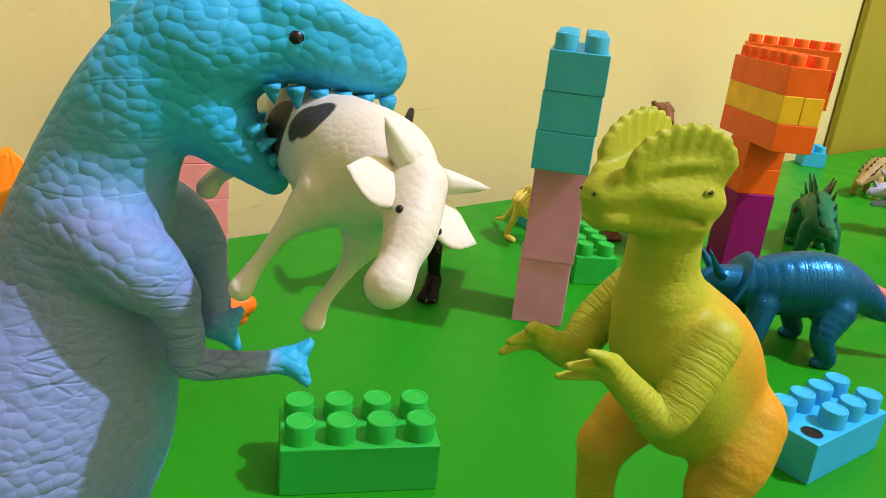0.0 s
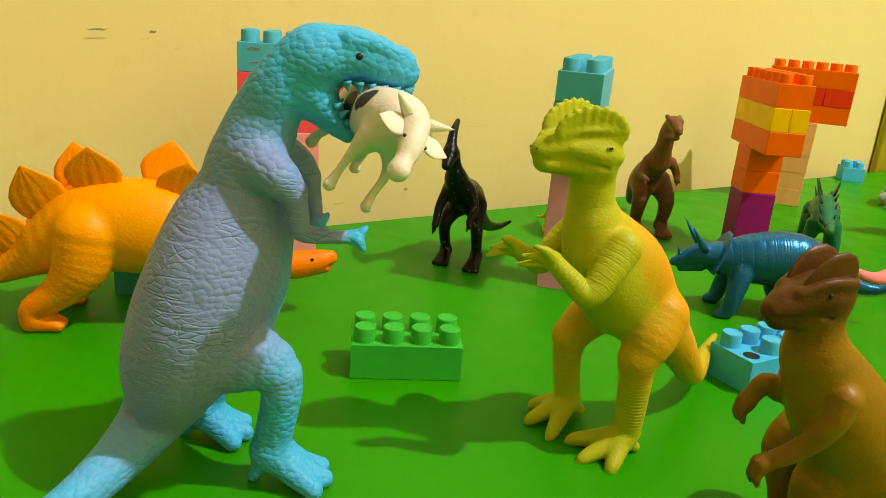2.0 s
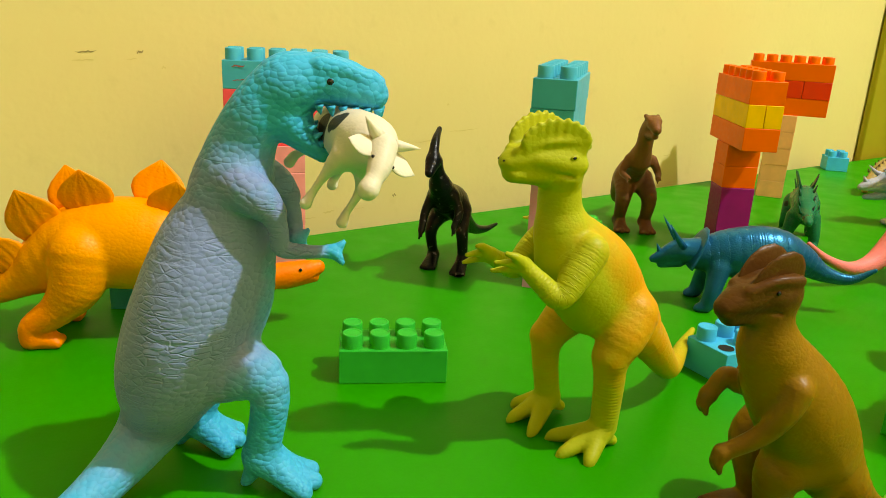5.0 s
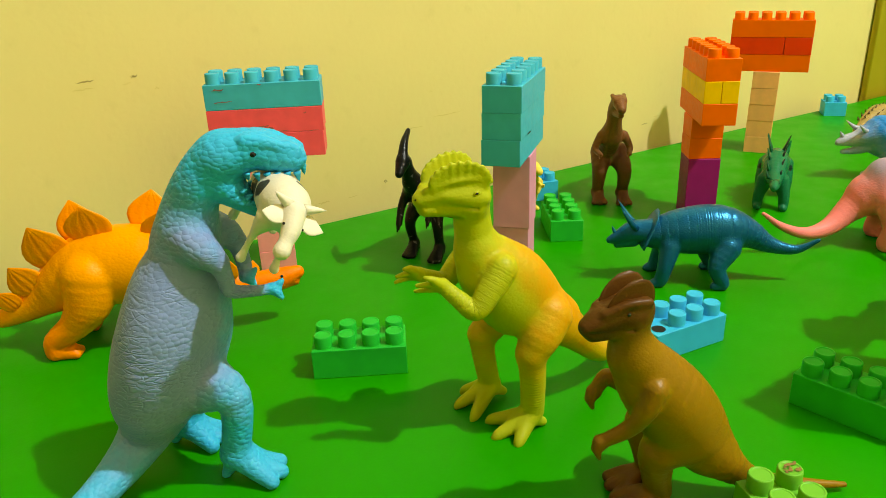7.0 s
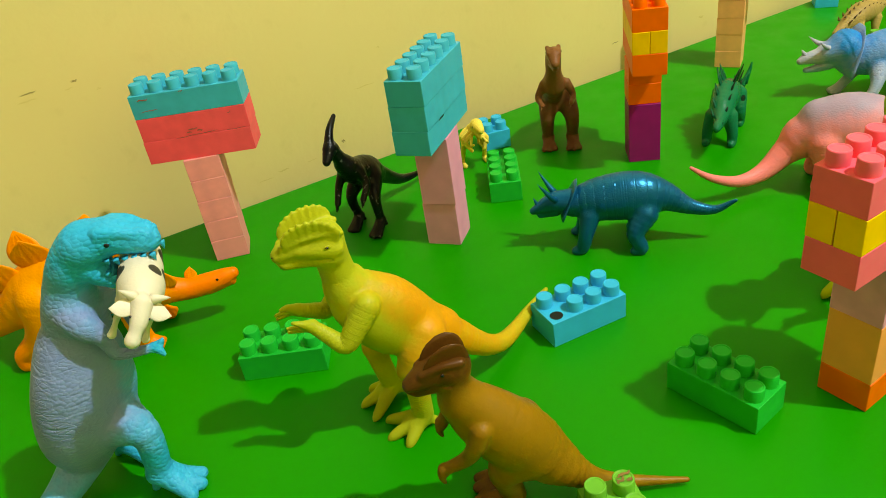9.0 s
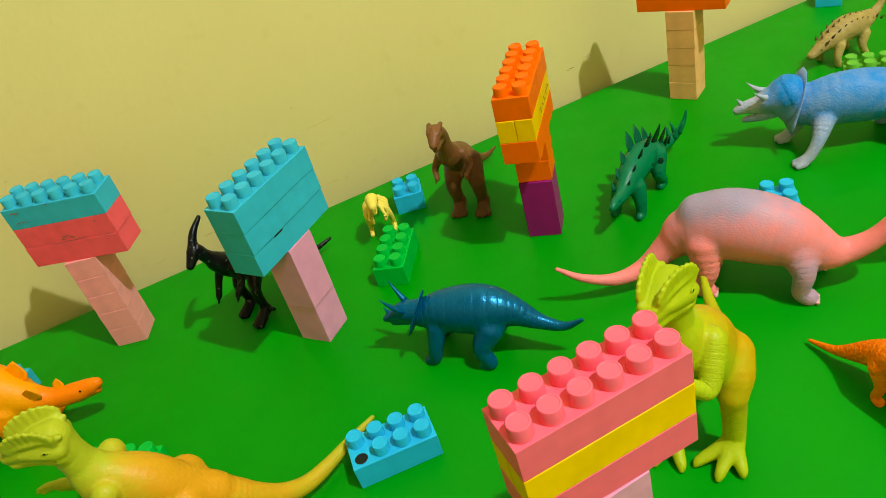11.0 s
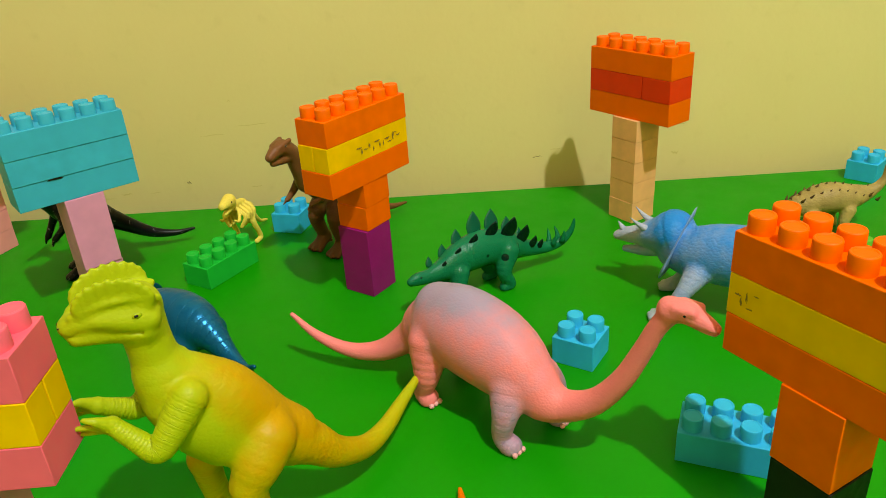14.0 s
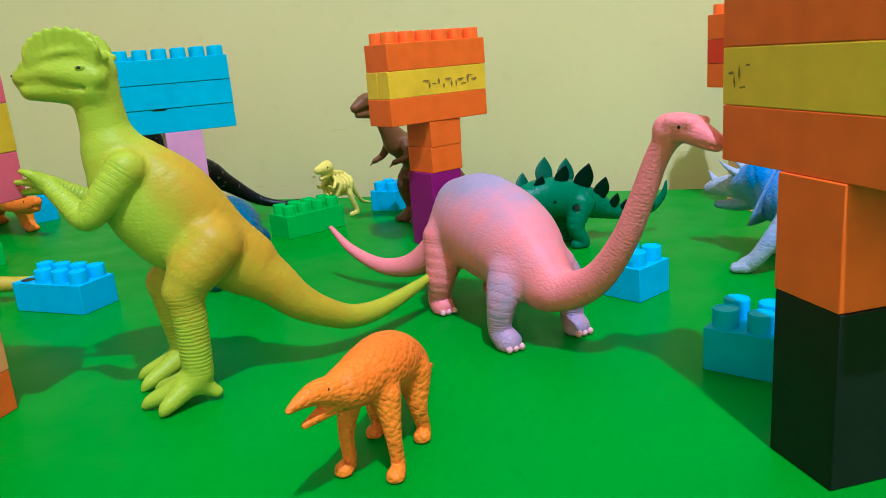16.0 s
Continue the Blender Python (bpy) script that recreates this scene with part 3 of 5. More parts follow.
        for f, s, up, r, value in self.patches:
            gap = np.linalg.norm(verts - np.array([f, s, up]), axis=1)
            mix = np.clip((r - gap) / 0.0012 + 0.5, 0, 1)
            colour += (value - colour) * mix
        me = bpy.data.meshes.new(name)
        me.from_pydata([tuple(v) for v in verts], [], [tuple(q) for q in quads.tolist()])
        dress(me, [materials[0]], colour, rings, along)
        ob = new(name, me)
        ob.matrix_world = pose(x, y, z, tilt[0], tilt[1], turn) @ Matrix.Scale(size, 4)
        for piece_name, pv, pf, mat, paint, piece_label in self.pieces:
            pm = bpy.data.meshes.new(piece_name)
            pm.from_pydata(pv, [], pf)
            dress(pm, [materials[mat]], np.full(len(pv), paint))
            part = new(piece_name, pm)
            part.parent = ob
            tagged(part, piece_label)
        return tagged(ob, label, category, group)


def eyes(fig, f, s, z, r, mat=1, off=0.0):
    for side in (1, -1):
        fig.ball((f, off + side * s, z), r, mat, (1, 0.5, 1))


def leg(fig, s, hip, knee, ankle, radii, side_knee=0.004, paint=0.0, toes=3, spread=0.007, foot_paint=None, k=0.006, reach=5.0):
    """A two-legged dinosaur's leg: thigh, shin, splayed toes. Points are (forward, up)."""
    sg = 1 if s > 0 else -1
    toe = (ankle[0] + reach * radii[3], 0)
    foot_paint = paint if foot_paint is None else foot_paint
    fig.add([(hip[0], s * 0.6, hip[1], radii[0]), (knee[0], s + sg * side_knee, knee[1], radii[1]), (ankle[0], s, ankle[1], radii[2])], k=k, paint=paint, blend_to=foot_paint)
    for i in range(toes):
        o = (i - (toes - 1) / 2) * spread
        fig.add([(ankle[0], s, ankle[1], radii[2]), ((ankle[0] + toe[0]) / 2, s + o * 0.75, radii[3] * 1.5, radii[3] * 1.1), (toe[0] - abs(o) * 0.5, s + o * 1.5, radii[3] * 0.7, radii[3] * 0.8)], k=0.003, paint=foot_paint, steps=2)
    fig.add([(ankle[0], s, ankle[1], radii[2] * 0.8), (ankle[0] - 0.008, s, 0.002, radii[3] * 0.5)], k=0.003, paint=foot_paint, steps=2)


def arm(fig, s, shoulder, elbow, hand, radii, paint=0.0, hand_paint=None, fingers=3, inward=0.0, spread=0.004, reach=0.010, drop=0.0):
    hand_paint = paint if hand_paint is None else hand_paint
    sg = 1 if s > 0 else -1
    end = (hand[0], s - sg * inward, hand[1])
    fig.add([(shoulder[0], s * 0.8, shoulder[1], radii[0]), (elbow[0], s + sg * 0.003, elbow[1], radii[1]), (*end, radii[2])], k=0.004, paint=paint, blend_to=hand_paint)
    for i in range(fingers):
        o = i - (fingers - 1) / 2
        fig.add([(*end, radii[2] * 0.8), (end[0] + reach * 0.6, end[1] + o * spread * 0.7, end[2] + o * spread * 0.8 - drop * 0.4, radii[2] * 0.45), (end[0] + reach, end[1] + o * spread, end[2] + o * spread * 1.1 - drop, radii[2] * 0.25)], k=0.0015, paint=hand_paint, steps=2)


def blue_hunter():
    fig = Figure()

    def mid(f):
        """The head is turned a little to its left."""
        return -0.0065 + 0.13 * (f - 0.03)

    fig.add([(-0.082, -0.100, 0.0045, 0.0034), (-0.073, -0.0735, 0.006, 0.0054), (-0.063, -0.0610, 0.0078, 0.0072), (-0.0545, -0.0443, 0.0105, 0.0090), (-0.0475, -0.0246, 0.0150, 0.0112), (-0.0405, -0.0095, 0.0235, 0.0140), (-0.033, -0.0038, 0.037, 0.0178)], k=0.005, paint=0.95, blend_to=0.35)
    fig.add([(-0.033, -0.0050, 0.038, 0.0168), (-0.0265, -0.006, 0.055, 0.0243), (-0.0195, -0.006, 0.072, 0.0274), (-0.0142, -0.006, 0.088, 0.0268), (-0.0093, -0.006, 0.102, 0.0245), (-0.0060, -0.006, 0.112, 0.0205)], k=0.004, paint=-0.1, blend_to=0.0, wide=1.30)
    fig.add([(-0.0098, -0.006, 0.100, 0.0240), (-0.0055, -0.006, 0.115, 0.0230), (0.0005, -0.006, 0.130, 0.0188), (0.0035, -0.006, 0.143, 0.0158)], k=0.006, paint=-0.05, blend_to=0.1, wide=1.02)
    fig.add([(0.000, -0.002, 0.072, 0.0120), (0.0055, -0.003, 0.092, 0.0135), (0.0100, -0.005, 0.116, 0.0112)], k=0.004, paint=0.75)
    fig.add([(0.0030, -0.006, 0.142, 0.0163), (0.0062, -0.0065, 0.153, 0.0150), (0.0098, -0.0065, 0.163, 0.0134), (0.0150, mid(0.015), 0.1725, 0.0123), (0.0225, mid(0.022), 0.1815, 0.0124), (0.0300, mid(0.03), 0.1860, 0.0126)], k=0.004, paint=0.25, blend_to=1)
    fig.add([(0.0285, mid(0.0285), 0.1858, 0.0127), (0.0430, mid(0.043), 0.1886, 0.0104), (0.0530, mid(0.053), 0.1858, 0.0088), (0.0595, mid(0.06), 0.1842, 0.0080), (0.0620, mid(0.062), 0.1832, 0.0068)], k=0.003, paint=1.0, wide=1.08)
    fig.add([(0.0290, mid(0.029), 0.1710, 0.0090), (0.0352, mid(0.035), 0.1640, 0.0060), (0.0418, mid(0.042), 0.1575, 0.0034)], k=0.004, paint=1.0, wide=1.25)
    fig.cut([(0.0375, mid(0.037), 0.1738, 0.0014), (0.0480, mid(0.048), 0.1702, 0.0056), (0.0620, mid(0.062), 0.1665, 0.0088)], k=0.001)
    for s in (-1, 1):
        fig.add([(0.043, mid(0.043) + s * 0.0082, 0.1945, 0.0030), (0.052, mid(0.052) + s * 0.0076, 0.1935, 0.0026), (0.060, mid(0.06) + s * 0.0056, 0.1900, 0.0020)], k=0.003, paint=1.0)
        fig.add([(0.0615, mid(0.062) + s * 0.0042, 0.1902, 0.0024), (0.0650, mid(0.065) + s * 0.0040, 0.1880, 0.0020)], k=0.002, paint=1.0, steps=2)
        for i in range(6):
            f = 0.0420 + i * 0.0046
            fig.cone((f, mid(f) + s * (0.0092 - i * 0.0006), 0.1792 - i * 0.0003), (f + 0.0006, mid(f) + s * (0.0088 - i * 0.0006), 0.1752 - 0.0004 * i - 0.0006 * (i % 2)), 0.0021, 0, 1.2, 5, name="tooth")
        for i in range(4):
            f, up = 0.0375 + i * 0.0020, 0.1690 - i * 0.0032
            fig.cone((f, mid(f) + s * (0.0070 - i * 0.0012), up), (f + 0.0040, mid(f) + s * (0.0072 - i * 0.0012), up + 0.0022), 0.0018, 0, 1.0, 5, name="tooth")
        fig.ball((0.0458, mid(0.0458) + s * 0.0098, 0.1886), 0.0028, 0, (1, 0.5, 1), paint=1.0, name="eyelid", label="blue ridge round the eye")
        fig.ball((0.0462, mid(0.0462) + s * 0.0107, 0.1886), 0.0016, 1, (1.2, 0.5, 0.9))
        fig.ball((0.0658, mid(0.066) + s * 0.0046, 0.1880), 0.0009, 1, (1, 0.6, 0.8), name="nostril", label="dark nostril")
    for tuck, side, out, wrist in ((0.0, -0.0145, -0.0215, -0.0120), (0.018, 0.004, 0.008, 0.0030)):
        fig.add([(0.0050, side * 0.92, 0.1500, 0.0086), (0.0112, (side + out) / 2, 0.1455, 0.0096), (0.0185, out, 0.1412, 0.0082), (0.0240, out, 0.1362, 0.0056)], k=0.004, paint=0.12, blend_to=0.3)
        fig.add([(0.0240, out, 0.1365, 0.0050), (0.0262, out * 0.95, 0.1265, 0.0042), (0.0270, out * 0.9, 0.1200, 0.0038), (0.0360 - tuck * 0.5, (out + wrist) / 2, 0.1182, 0.0031), (0.0465 - tuck, wrist, 0.1172, 0.0026)], k=0.0015, paint=-0.2)
        for i in (-1, 1):
            fig.add([(0.0455 - tuck, wrist, 0.1172, 0.0027), (0.0492 - tuck, wrist + i * 0.0012, 0.1172 + i * 0.0014, 0.0024), (0.0515 - tuck, wrist + i * 0.0018, 0.1170 + i * 0.0042, 0.0012)], k=0.0012, paint=1.3, steps=2)
    leg(fig, -0.014, (-0.010, 0.0620), (0.0185, 0.0555), (0.0145, 0.017), (0.0200, 0.0098, 0.0080, 0.0054), 0.003, 0.30, 3, 0.0060, 1.0, k=0.004, reach=4.4)
    leg(fig, 0.018, (-0.026, 0.056), (-0.018, 0.042), (-0.0275, 0.016), (0.0195, 0.0110, 0.0084, 0.0054), 0.003, 0.30, 3, 0.0062, 1.0, k=0.004, reach=4.0)
    m = skin("blue_grey_scaly_vinyl", (0.205, 0.285, 0.54), (0.010, 0.42, 0.72), 0.5, 0.0030, 0.105, plated=True)
    return fig.build("toy_dinosaur", -0.036, 0.203, 6, [m, EYE_INK], "large upright blue-grey scaly toy dinosaur biting a cow", h=0.0010)


def crested(name_m, c, c2, x, y, turn, label, bend=0.0, tilt=(0.0, 0.0), size=1.0, z=0.0, lift=0.0):
    """The double-crested, two-legged toy."""
    fig = Figure()
    a = -0.002
    fig.add([(-0.1480, -0.061 + bend * 1.0, 0.0262 - bend * 0.25 + lift * 2.0, 0.0020), (-0.1240, -0.045 + bend * 0.74, 0.0198 - bend * 0.15 + lift * 1.3, 0.0043), (-0.1047, -0.030 + bend * 0.48, 0.0176 - bend * 0.1 + lift * 0.9, 0.0057), (-0.0879, -0.018 + bend * 0.28, 0.0202 + lift * 0.7, 0.0069), (-0.0733, -0.009 + bend * 0.12, 0.0286 + lift * 0.4, 0.0081), (-0.0606, -0.004 + bend * 0.04, 0.0384, 0.0098), (-0.0493, -0.002, 0.0510, 0.0122), (-0.036, -0.001, 0.0630, 0.0155)], k=0.004, paint=0.25, blend_to=0.8)
    fig.add([(-0.036, -0.001, 0.0630, 0.0155), (-0.0225, 0.0, 0.0740, 0.0192), (-0.0105, 0.001, 0.0875, 0.0220), (-0.0015, 0.001, 0.1005, 0.0216), (0.0095, 0.0, 0.1140, 0.0180), (0.0150, -0.001, 0.1245, 0.0140)], k=0.004, paint=0.40, blend_to=0.25, wide=0.87)
    fig.add([(-0.0420, -0.001, 0.0680, 0.0095), (-0.0295, 0.0, 0.0800, 0.0120), (-0.0180, 0.001, 0.0935, 0.0152), (-0.0090, 0.001, 0.1060, 0.0150), (0.0030, 0.0, 0.1190, 0.0110)], k=0.004, paint=1.5, blend_to=0.8, wide=1.1)
    fig.add([(-0.004, 0.002, 0.083, 0.0172), (0.0055, 0.002, 0.0955, 0.0175), (0.0135, 0.001, 0.110, 0.0150)], k=0.005, paint=-0.35)
    fig.add([(0.0155, -0.001, 0.124, 0.0138), (0.0172, a, 0.134, 0.0116), (0.0182, a, 0.145, 0.0108), (0.0188, a, 0.154, 0.0108)], k=0.004, paint=0.1, rings=0.12)
    fig.add([(0.0190, a, 0.1632, 0.0114), (0.0270, a, 0.1645, 0.0098), (0.0360, a, 0.1640, 0.0078), (0.0445, a, 0.1638, 0.0060), (0.0480, a, 0.1625, 0.0050)], k=0.003, wide=1.15, paint=-0.1, rings=0)
    fig.add([(0.0190, a, 0.1550, 0.0096), (0.0320, a, 0.1560, 0.0064), (0.0462, a, 0.1568, 0.0044)], k=0.0025, wide=1.42, paint=-0.1, rings=0)
    for s in (1, -1):
        fig.cut([(0.0545, a + s * 0.0024, 0.1598, 0.0006), (0.0440, a + s * 0.0078, 0.1590, 0.0013), (0.0320, a + s * 0.0108, 0.1578, 0.0013), (0.0200, a + s * 0.0126, 0.1560, 0.0009)], k=0.001)
        fig.add([(0.0100, a + s * 0.0085, 0.1690, 0.0018), (0.0180, a + s * 0.0102, 0.1722, 0.0018), (0.0280, a + s * 0.0092, 0.1728, 0.0017), (0.0380, a + s * 0.0064, 0.1710, 0.0017), (0.0460, a + s * 0.0040, 0.1684, 0.0018)], k=0.002, paint=-0.1, rings=0)
        fig.add([(0.0150, a + s * 0.0102, 0.1605, 0.0040), (0.0260, a + s * 0.0088, 0.1620, 0.0040), (0.0360, a + s * 0.0066, 0.1645, 0.0026)], k=0.003, paint=-0.1, rings=0)
        for i in range(21):
            t = math.radians(6 + 168 * i / 20)
            thin = i % 2
            f, up = 0.0282 + 0.0160 * math.cos(t), 0.1685 + 0.0142 * (0.20 + 0.80 * math.sin(t)) * (1.0 - 0.06 * thin)
            base = 0.0282 + 0.0138 * math.cos(t)
            fig.add([(base, a + s * (0.0072 - 0.2 * (base - 0.028)), 0.1665, 0.0022 - 0.0006 * thin), (f, a + s * (0.0090 - 0.2 * (f - 0.028)), up, 0.0015 - 0.0005 * thin)], k=0.0014, paint=-0.1, steps=2)
        fig.ball((0.0205, a + s * 0.0134, 0.1652), 0.0019, 0, (1.2, 0.35, 0.8), paint=0.2, name="eyelid", label="lime ridge round the eye")
        fig.ball((0.0208, a + s * 0.0139, 0.1653), 0.0009, 1, (1.2, 0.35, 0.8))
        fig.ball((0.0522, a + s * 0.0026, 0.1640), 0.0006, 1, (1, 0.6, 0.8), name="nostril", label="tiny dark nostril")
    fig.add([(-0.0235, 0.0125, 0.0770, 0.0150), (-0.0150, 0.0180, 0.0680, 0.0128), (-0.0085, 0.0198, 0.0580, 0.0092)], k=0.0040, paint=0.75, blend_to=0.5)
    fig.add([(-0.0078, 0.0198, 0.0580, 0.0092), (-0.0090, 0.020, 0.0420, 0.0082), (-0.0088, 0.020, 0.0155, 0.0074)], k=0.0030, paint=0.5, blend_to=0.1, rings=0.8)
    fig.add([(-0.0235, -0.0125, 0.0770, 0.0150), (-0.0060, -0.0180, 0.0660, 0.0124), (0.0060, -0.0195, 0.0540, 0.0092)], k=0.0040, paint=0.75, blend_to=0.5)
    fig.add([(0.0062, -0.0196, 0.0535, 0.0090), (0.0055, -0.020, 0.0380, 0.0076), (0.0020, -0.020, 0.0150, 0.0072)], k=0.0030, paint=0.5, blend_to=0.1, rings=0.8)
    for s, f in ((0.020, -0.0060), (-0.020, 0.0020)):
        for i in (-1, 0, 1):
            reach, out = (0.0250, 0.0) if i == 0 else (0.0210, -0.0170) if i * s < 0 else (0.0150, 0.0125)
            side = 1 if s > 0 else -1
            fig.add([(f, s, 0.0125, 0.0068), (f + reach * 0.5, s + side * out * 0.55, 0.0075, 0.0048), (f + reach * 0.85, s + side * out * 0.9, 0.0045, 0.0036), (f + reach, s + side * out, 0.0022, 0.0018)], k=0.0022, paint=0.05, steps=3)
        fig.add([(f, s, 0.011, 0.0055), (f - 0.010, s, 0.004, 0.0030)], k=0.003, paint=0.1, steps=2)
    for s, elbow, hand in ((1, (0.0278, 0.0200, 0.0985), (0.0435, 0.0105, 0.1140)), (-1, (0.0300, -0.0190, 0.1000), (0.0480, -0.0150, 0.1105))):
        fig.add([(0.0085, a + s * 0.0170, 0.1180, 0.0092), (0.0185, a + s * 0.0205, 0.1075, 0.0078), (*elbow, 0.0062), ((elbow[0] + hand[0]) / 2, (elbow[1] + hand[1]) / 2, (elbow[2] + hand[2]) / 2 - 0.001, 0.0052), (*hand, 0.0042)], k=0.0025, paint=0.2, blend_to=0.0, rings=0.6)
        for i in (-1, 0, 1):
            fig.add([(*hand, 0.0040), (hand[0] + 0.0060, hand[1] + i * 0.0024, hand[2] + 0.0022 + i * 0.0038, 0.0023), (hand[0] + 0.0145 - 0.0040 * (i > 0), hand[1] + i * 0.0030 - s * 0.002, hand[2] + 0.0028 + i * 0.0052, 0.0012)], k=0.0010, paint=0.0, steps=2)
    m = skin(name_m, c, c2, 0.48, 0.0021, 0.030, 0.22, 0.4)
    return fig.build("toy_dinosaur", x, y, turn, [m, EYE_INK], label, h=0.0009, tilt=tilt, size=size, z=z)


def brown_crested():
    fig = Figure()
    o = 0.0075
    fig.add([(-0.0970, 0.0180, 0.0040, 0.0016), (-0.0760, 0.0140, 0.0060, 0.0030), (-0.0550, 0.0105, 0.0095, 0.0048), (-0.0390, 0.0085, 0.0172, 0.0075), (-0.0210, o - 0.002, 0.0335, 0.0138)], k=0.003, paint=0.2)
    fig.add([(-0.0210, o - 0.002, 0.0335, 0.0136), (-0.0080, o - 0.002, 0.0510, 0.0192), (0.0045, o, 0.0680, 0.0200), (0.0165, o, 0.0838, 0.0168), (0.0255, o, 0.0970, 0.0118)], k=0.004, paint=0.1, wide=0.86)
    fig.add([(0.0255, o, 0.0970, 0.0115), (0.0280, o, 0.1080, 0.0096), (0.0285, o, 0.1170, 0.0092)], k=0.004, paint=0.25)
    ca, sa = math.cos(radians(5)), math.sin(radians(5))

    def on_head(f, side, z, *rest):
        """The head is turned a little to its left about the neck."""
        d = f - 0.0280
        return (0.0280 + d * ca - side * sa, o + d * sa + side * ca, z, *rest)

    fig.add([on_head(0.0270, 0, 0.1215, 0.0094), on_head(0.0350, 0, 0.1212, 0.0080), on_head(0.0440, 0, 0.1185, 0.0064), on_head(0.0495, 0, 0.1160, 0.0048)], k=0.003, paint=1.1, wide=1.05)
    fig.add([on_head(0.0300, 0, 0.1140, 0.0062), on_head(0.0475, 0, 0.1122, 0.0037)], k=0.002, paint=0.5, wide=1.15)
    for s in (1, -1):
        fig.cut([on_head(0.0575, s * 0.0026, 0.1142, 0.0006), on_head(0.0450, s * 0.0062, 0.1146, 0.0010), on_head(0.0310, s * 0.0082, 0.1150, 0.0008)], k=0.001)
        fig.add([on_head(0.0240, s * 0.0078, 0.1276, 0.0018), on_head(0.0340, s * 0.0072, 0.1278, 0.0018), on_head(0.0440, s * 0.0046, 0.1238, 0.0016)], k=0.003, paint=0.75)
        fig.plate(on_head(0.0315, s * 0.0034, 0.1240), (-0.10 * ca - s * 0.12 * sa, -0.10 * sa + s * 0.12 * ca, 1), (ca, sa, -0.15), 0.0250, 0.0140, 0.0046, 0, 1.1, 0, 0.0, name="crest", label="dark brown ribbed head crest", fan=True)
        fig.ball(on_head(0.0345, s * 0.0088, 0.1236), 0.0009, 1, (1, 0.6, 1))
    for s, f, knee in ((0.003, 0.0035, 0.0070), (-0.0135, 0.0000, 0.0030)):
        side = 1 if s > 0 else -1
        fig.add([(-0.008, s + side * 0.003, 0.046, 0.0150), (knee, s + side * 0.004, 0.0380, 0.0104), (knee - 0.001, s + side * 0.001, 0.0225, 0.0079), (f, s, 0.0105, 0.0070)], k=0.004, paint=0.25, blend_to=0.5)
        for i in (-1, 0, 1):
            fig.add([(f + 0.001, s, 0.0080, 0.0060), (f + 0.012, s + i * 0.0045, 0.0060, 0.0046), (f + 0.0225 - abs(i) * 0.002, s + i * 0.0070, 0.0036, 0.0034)], k=0.002, paint=0.75, steps=2)
    for s, elbow, hand in ((1, (0.0290, 0.0160, 0.0625), (0.0415, 0.0115, 0.0535)), (-1, (0.0314, -0.0070, 0.0773), (0.0372, -0.0085, 0.0685))):
        fig.add([(0.0195, o + s * 0.0125, 0.0840, 0.0060), (0.0235, o + s * 0.0130, 0.0745, 0.0050), (*elbow, 0.0042), (*hand, 0.0032)], k=0.0025, paint=0.2, blend_to=0.35)
        for i in (-1, 1):
            fig.add([(*hand, 0.0034), (hand[0] + 0.002, hand[1] + i * 0.0014, hand[2] - 0.004, 0.0021), (hand[0] + 0.001, hand[1] + i * 0.0018, hand[2] - 0.0078, 0.0012)], k=0.0015, paint=0.5, steps=2)
    m = skin("brown_vinyl", (0.27, 0.138, 0.006), (0.085, 0.028, 0.004), 0.40, 0.0016, 0.03)
    return fig.build("toy_dinosaur", 0.2125, 0.1965, 201, [m, EYE_INK], "brown two-legged crested toy dinosaur with dark face", h=0.0009)


def black_crest():
    fig = Figure()
    fig.add([(-0.106, 0.015, 0.0140, 0.0016), (-0.088, 0.008, 0.0130, 0.0034), (-0.065, 0.001, 0.020, 0.0058), (-0.035, -0.002, 0.042, 0.0095), (-0.015, -0.002, 0.056, 0.0148), (0.005, -0.002, 0.065, 0.0132), (0.018, -0.002, 0.078, 0.0090)], k=0.005)
    fig.add([(0.018, -0.002, 0.078, 0.0085), (0.026, -0.002, 0.092, 0.0062), (0.032, -0.002, 0.101, 0.0068), (0.044, -0.002, 0.093, 0.0038)], k=0.004)
    fig.add([(0.034, -0.002, 0.103, 0.0048), (0.024, -0.003, 0.116, 0.0036), (0.010, -0.004, 0.124, 0.0022)], k=0.003)
    leg(fig, 0.013, (-0.008, 0.050), (0.006, 0.034), (0.006, 0.010), (0.0098, 0.0055, 0.0042, 0.0036), 0.0, 0.0, 3, 0.003)
    leg(fig, -0.017, (-0.012, 0.050), (0.001, 0.034), (-0.003, 0.010), (0.0098, 0.0055, 0.0042, 0.0036), 0.0, 0.0, 3, 0.003)
    arm(fig, 0.010, (0.012, 0.068), (0.014, 0.054), (0.024, 0.044), (0.0050, 0.0038, 0.0030), 0, 0, 2, -0.002, 0.002, 0.004, 0.006)
    arm(fig, -0.013, (0.012, 0.068), (0.018, 0.054), (0.026, 0.040), (0.0050, 0.0038, 0.0030), 0, 0, 2, -0.004, 0.002, 0.004, 0.006)
    eyes(fig, 0.034, 0.0062, 0.100, 0.0010, 1, -0.002)
    m = skin("black_vinyl", (0.003, 0.003, 0.004), (0.006, 0.005, 0.005), 0.3, 0.0017, 0.05, 0.22, 0.5, (0.11, 0.10, 0.11))
    return fig.build("toy_dinosaur", 0.035, 0.525, 258, [m, EYE_INK], "glossy black toy dinosaur with a long backward head crest", h=0.0010, tilt=(4.0, 0))


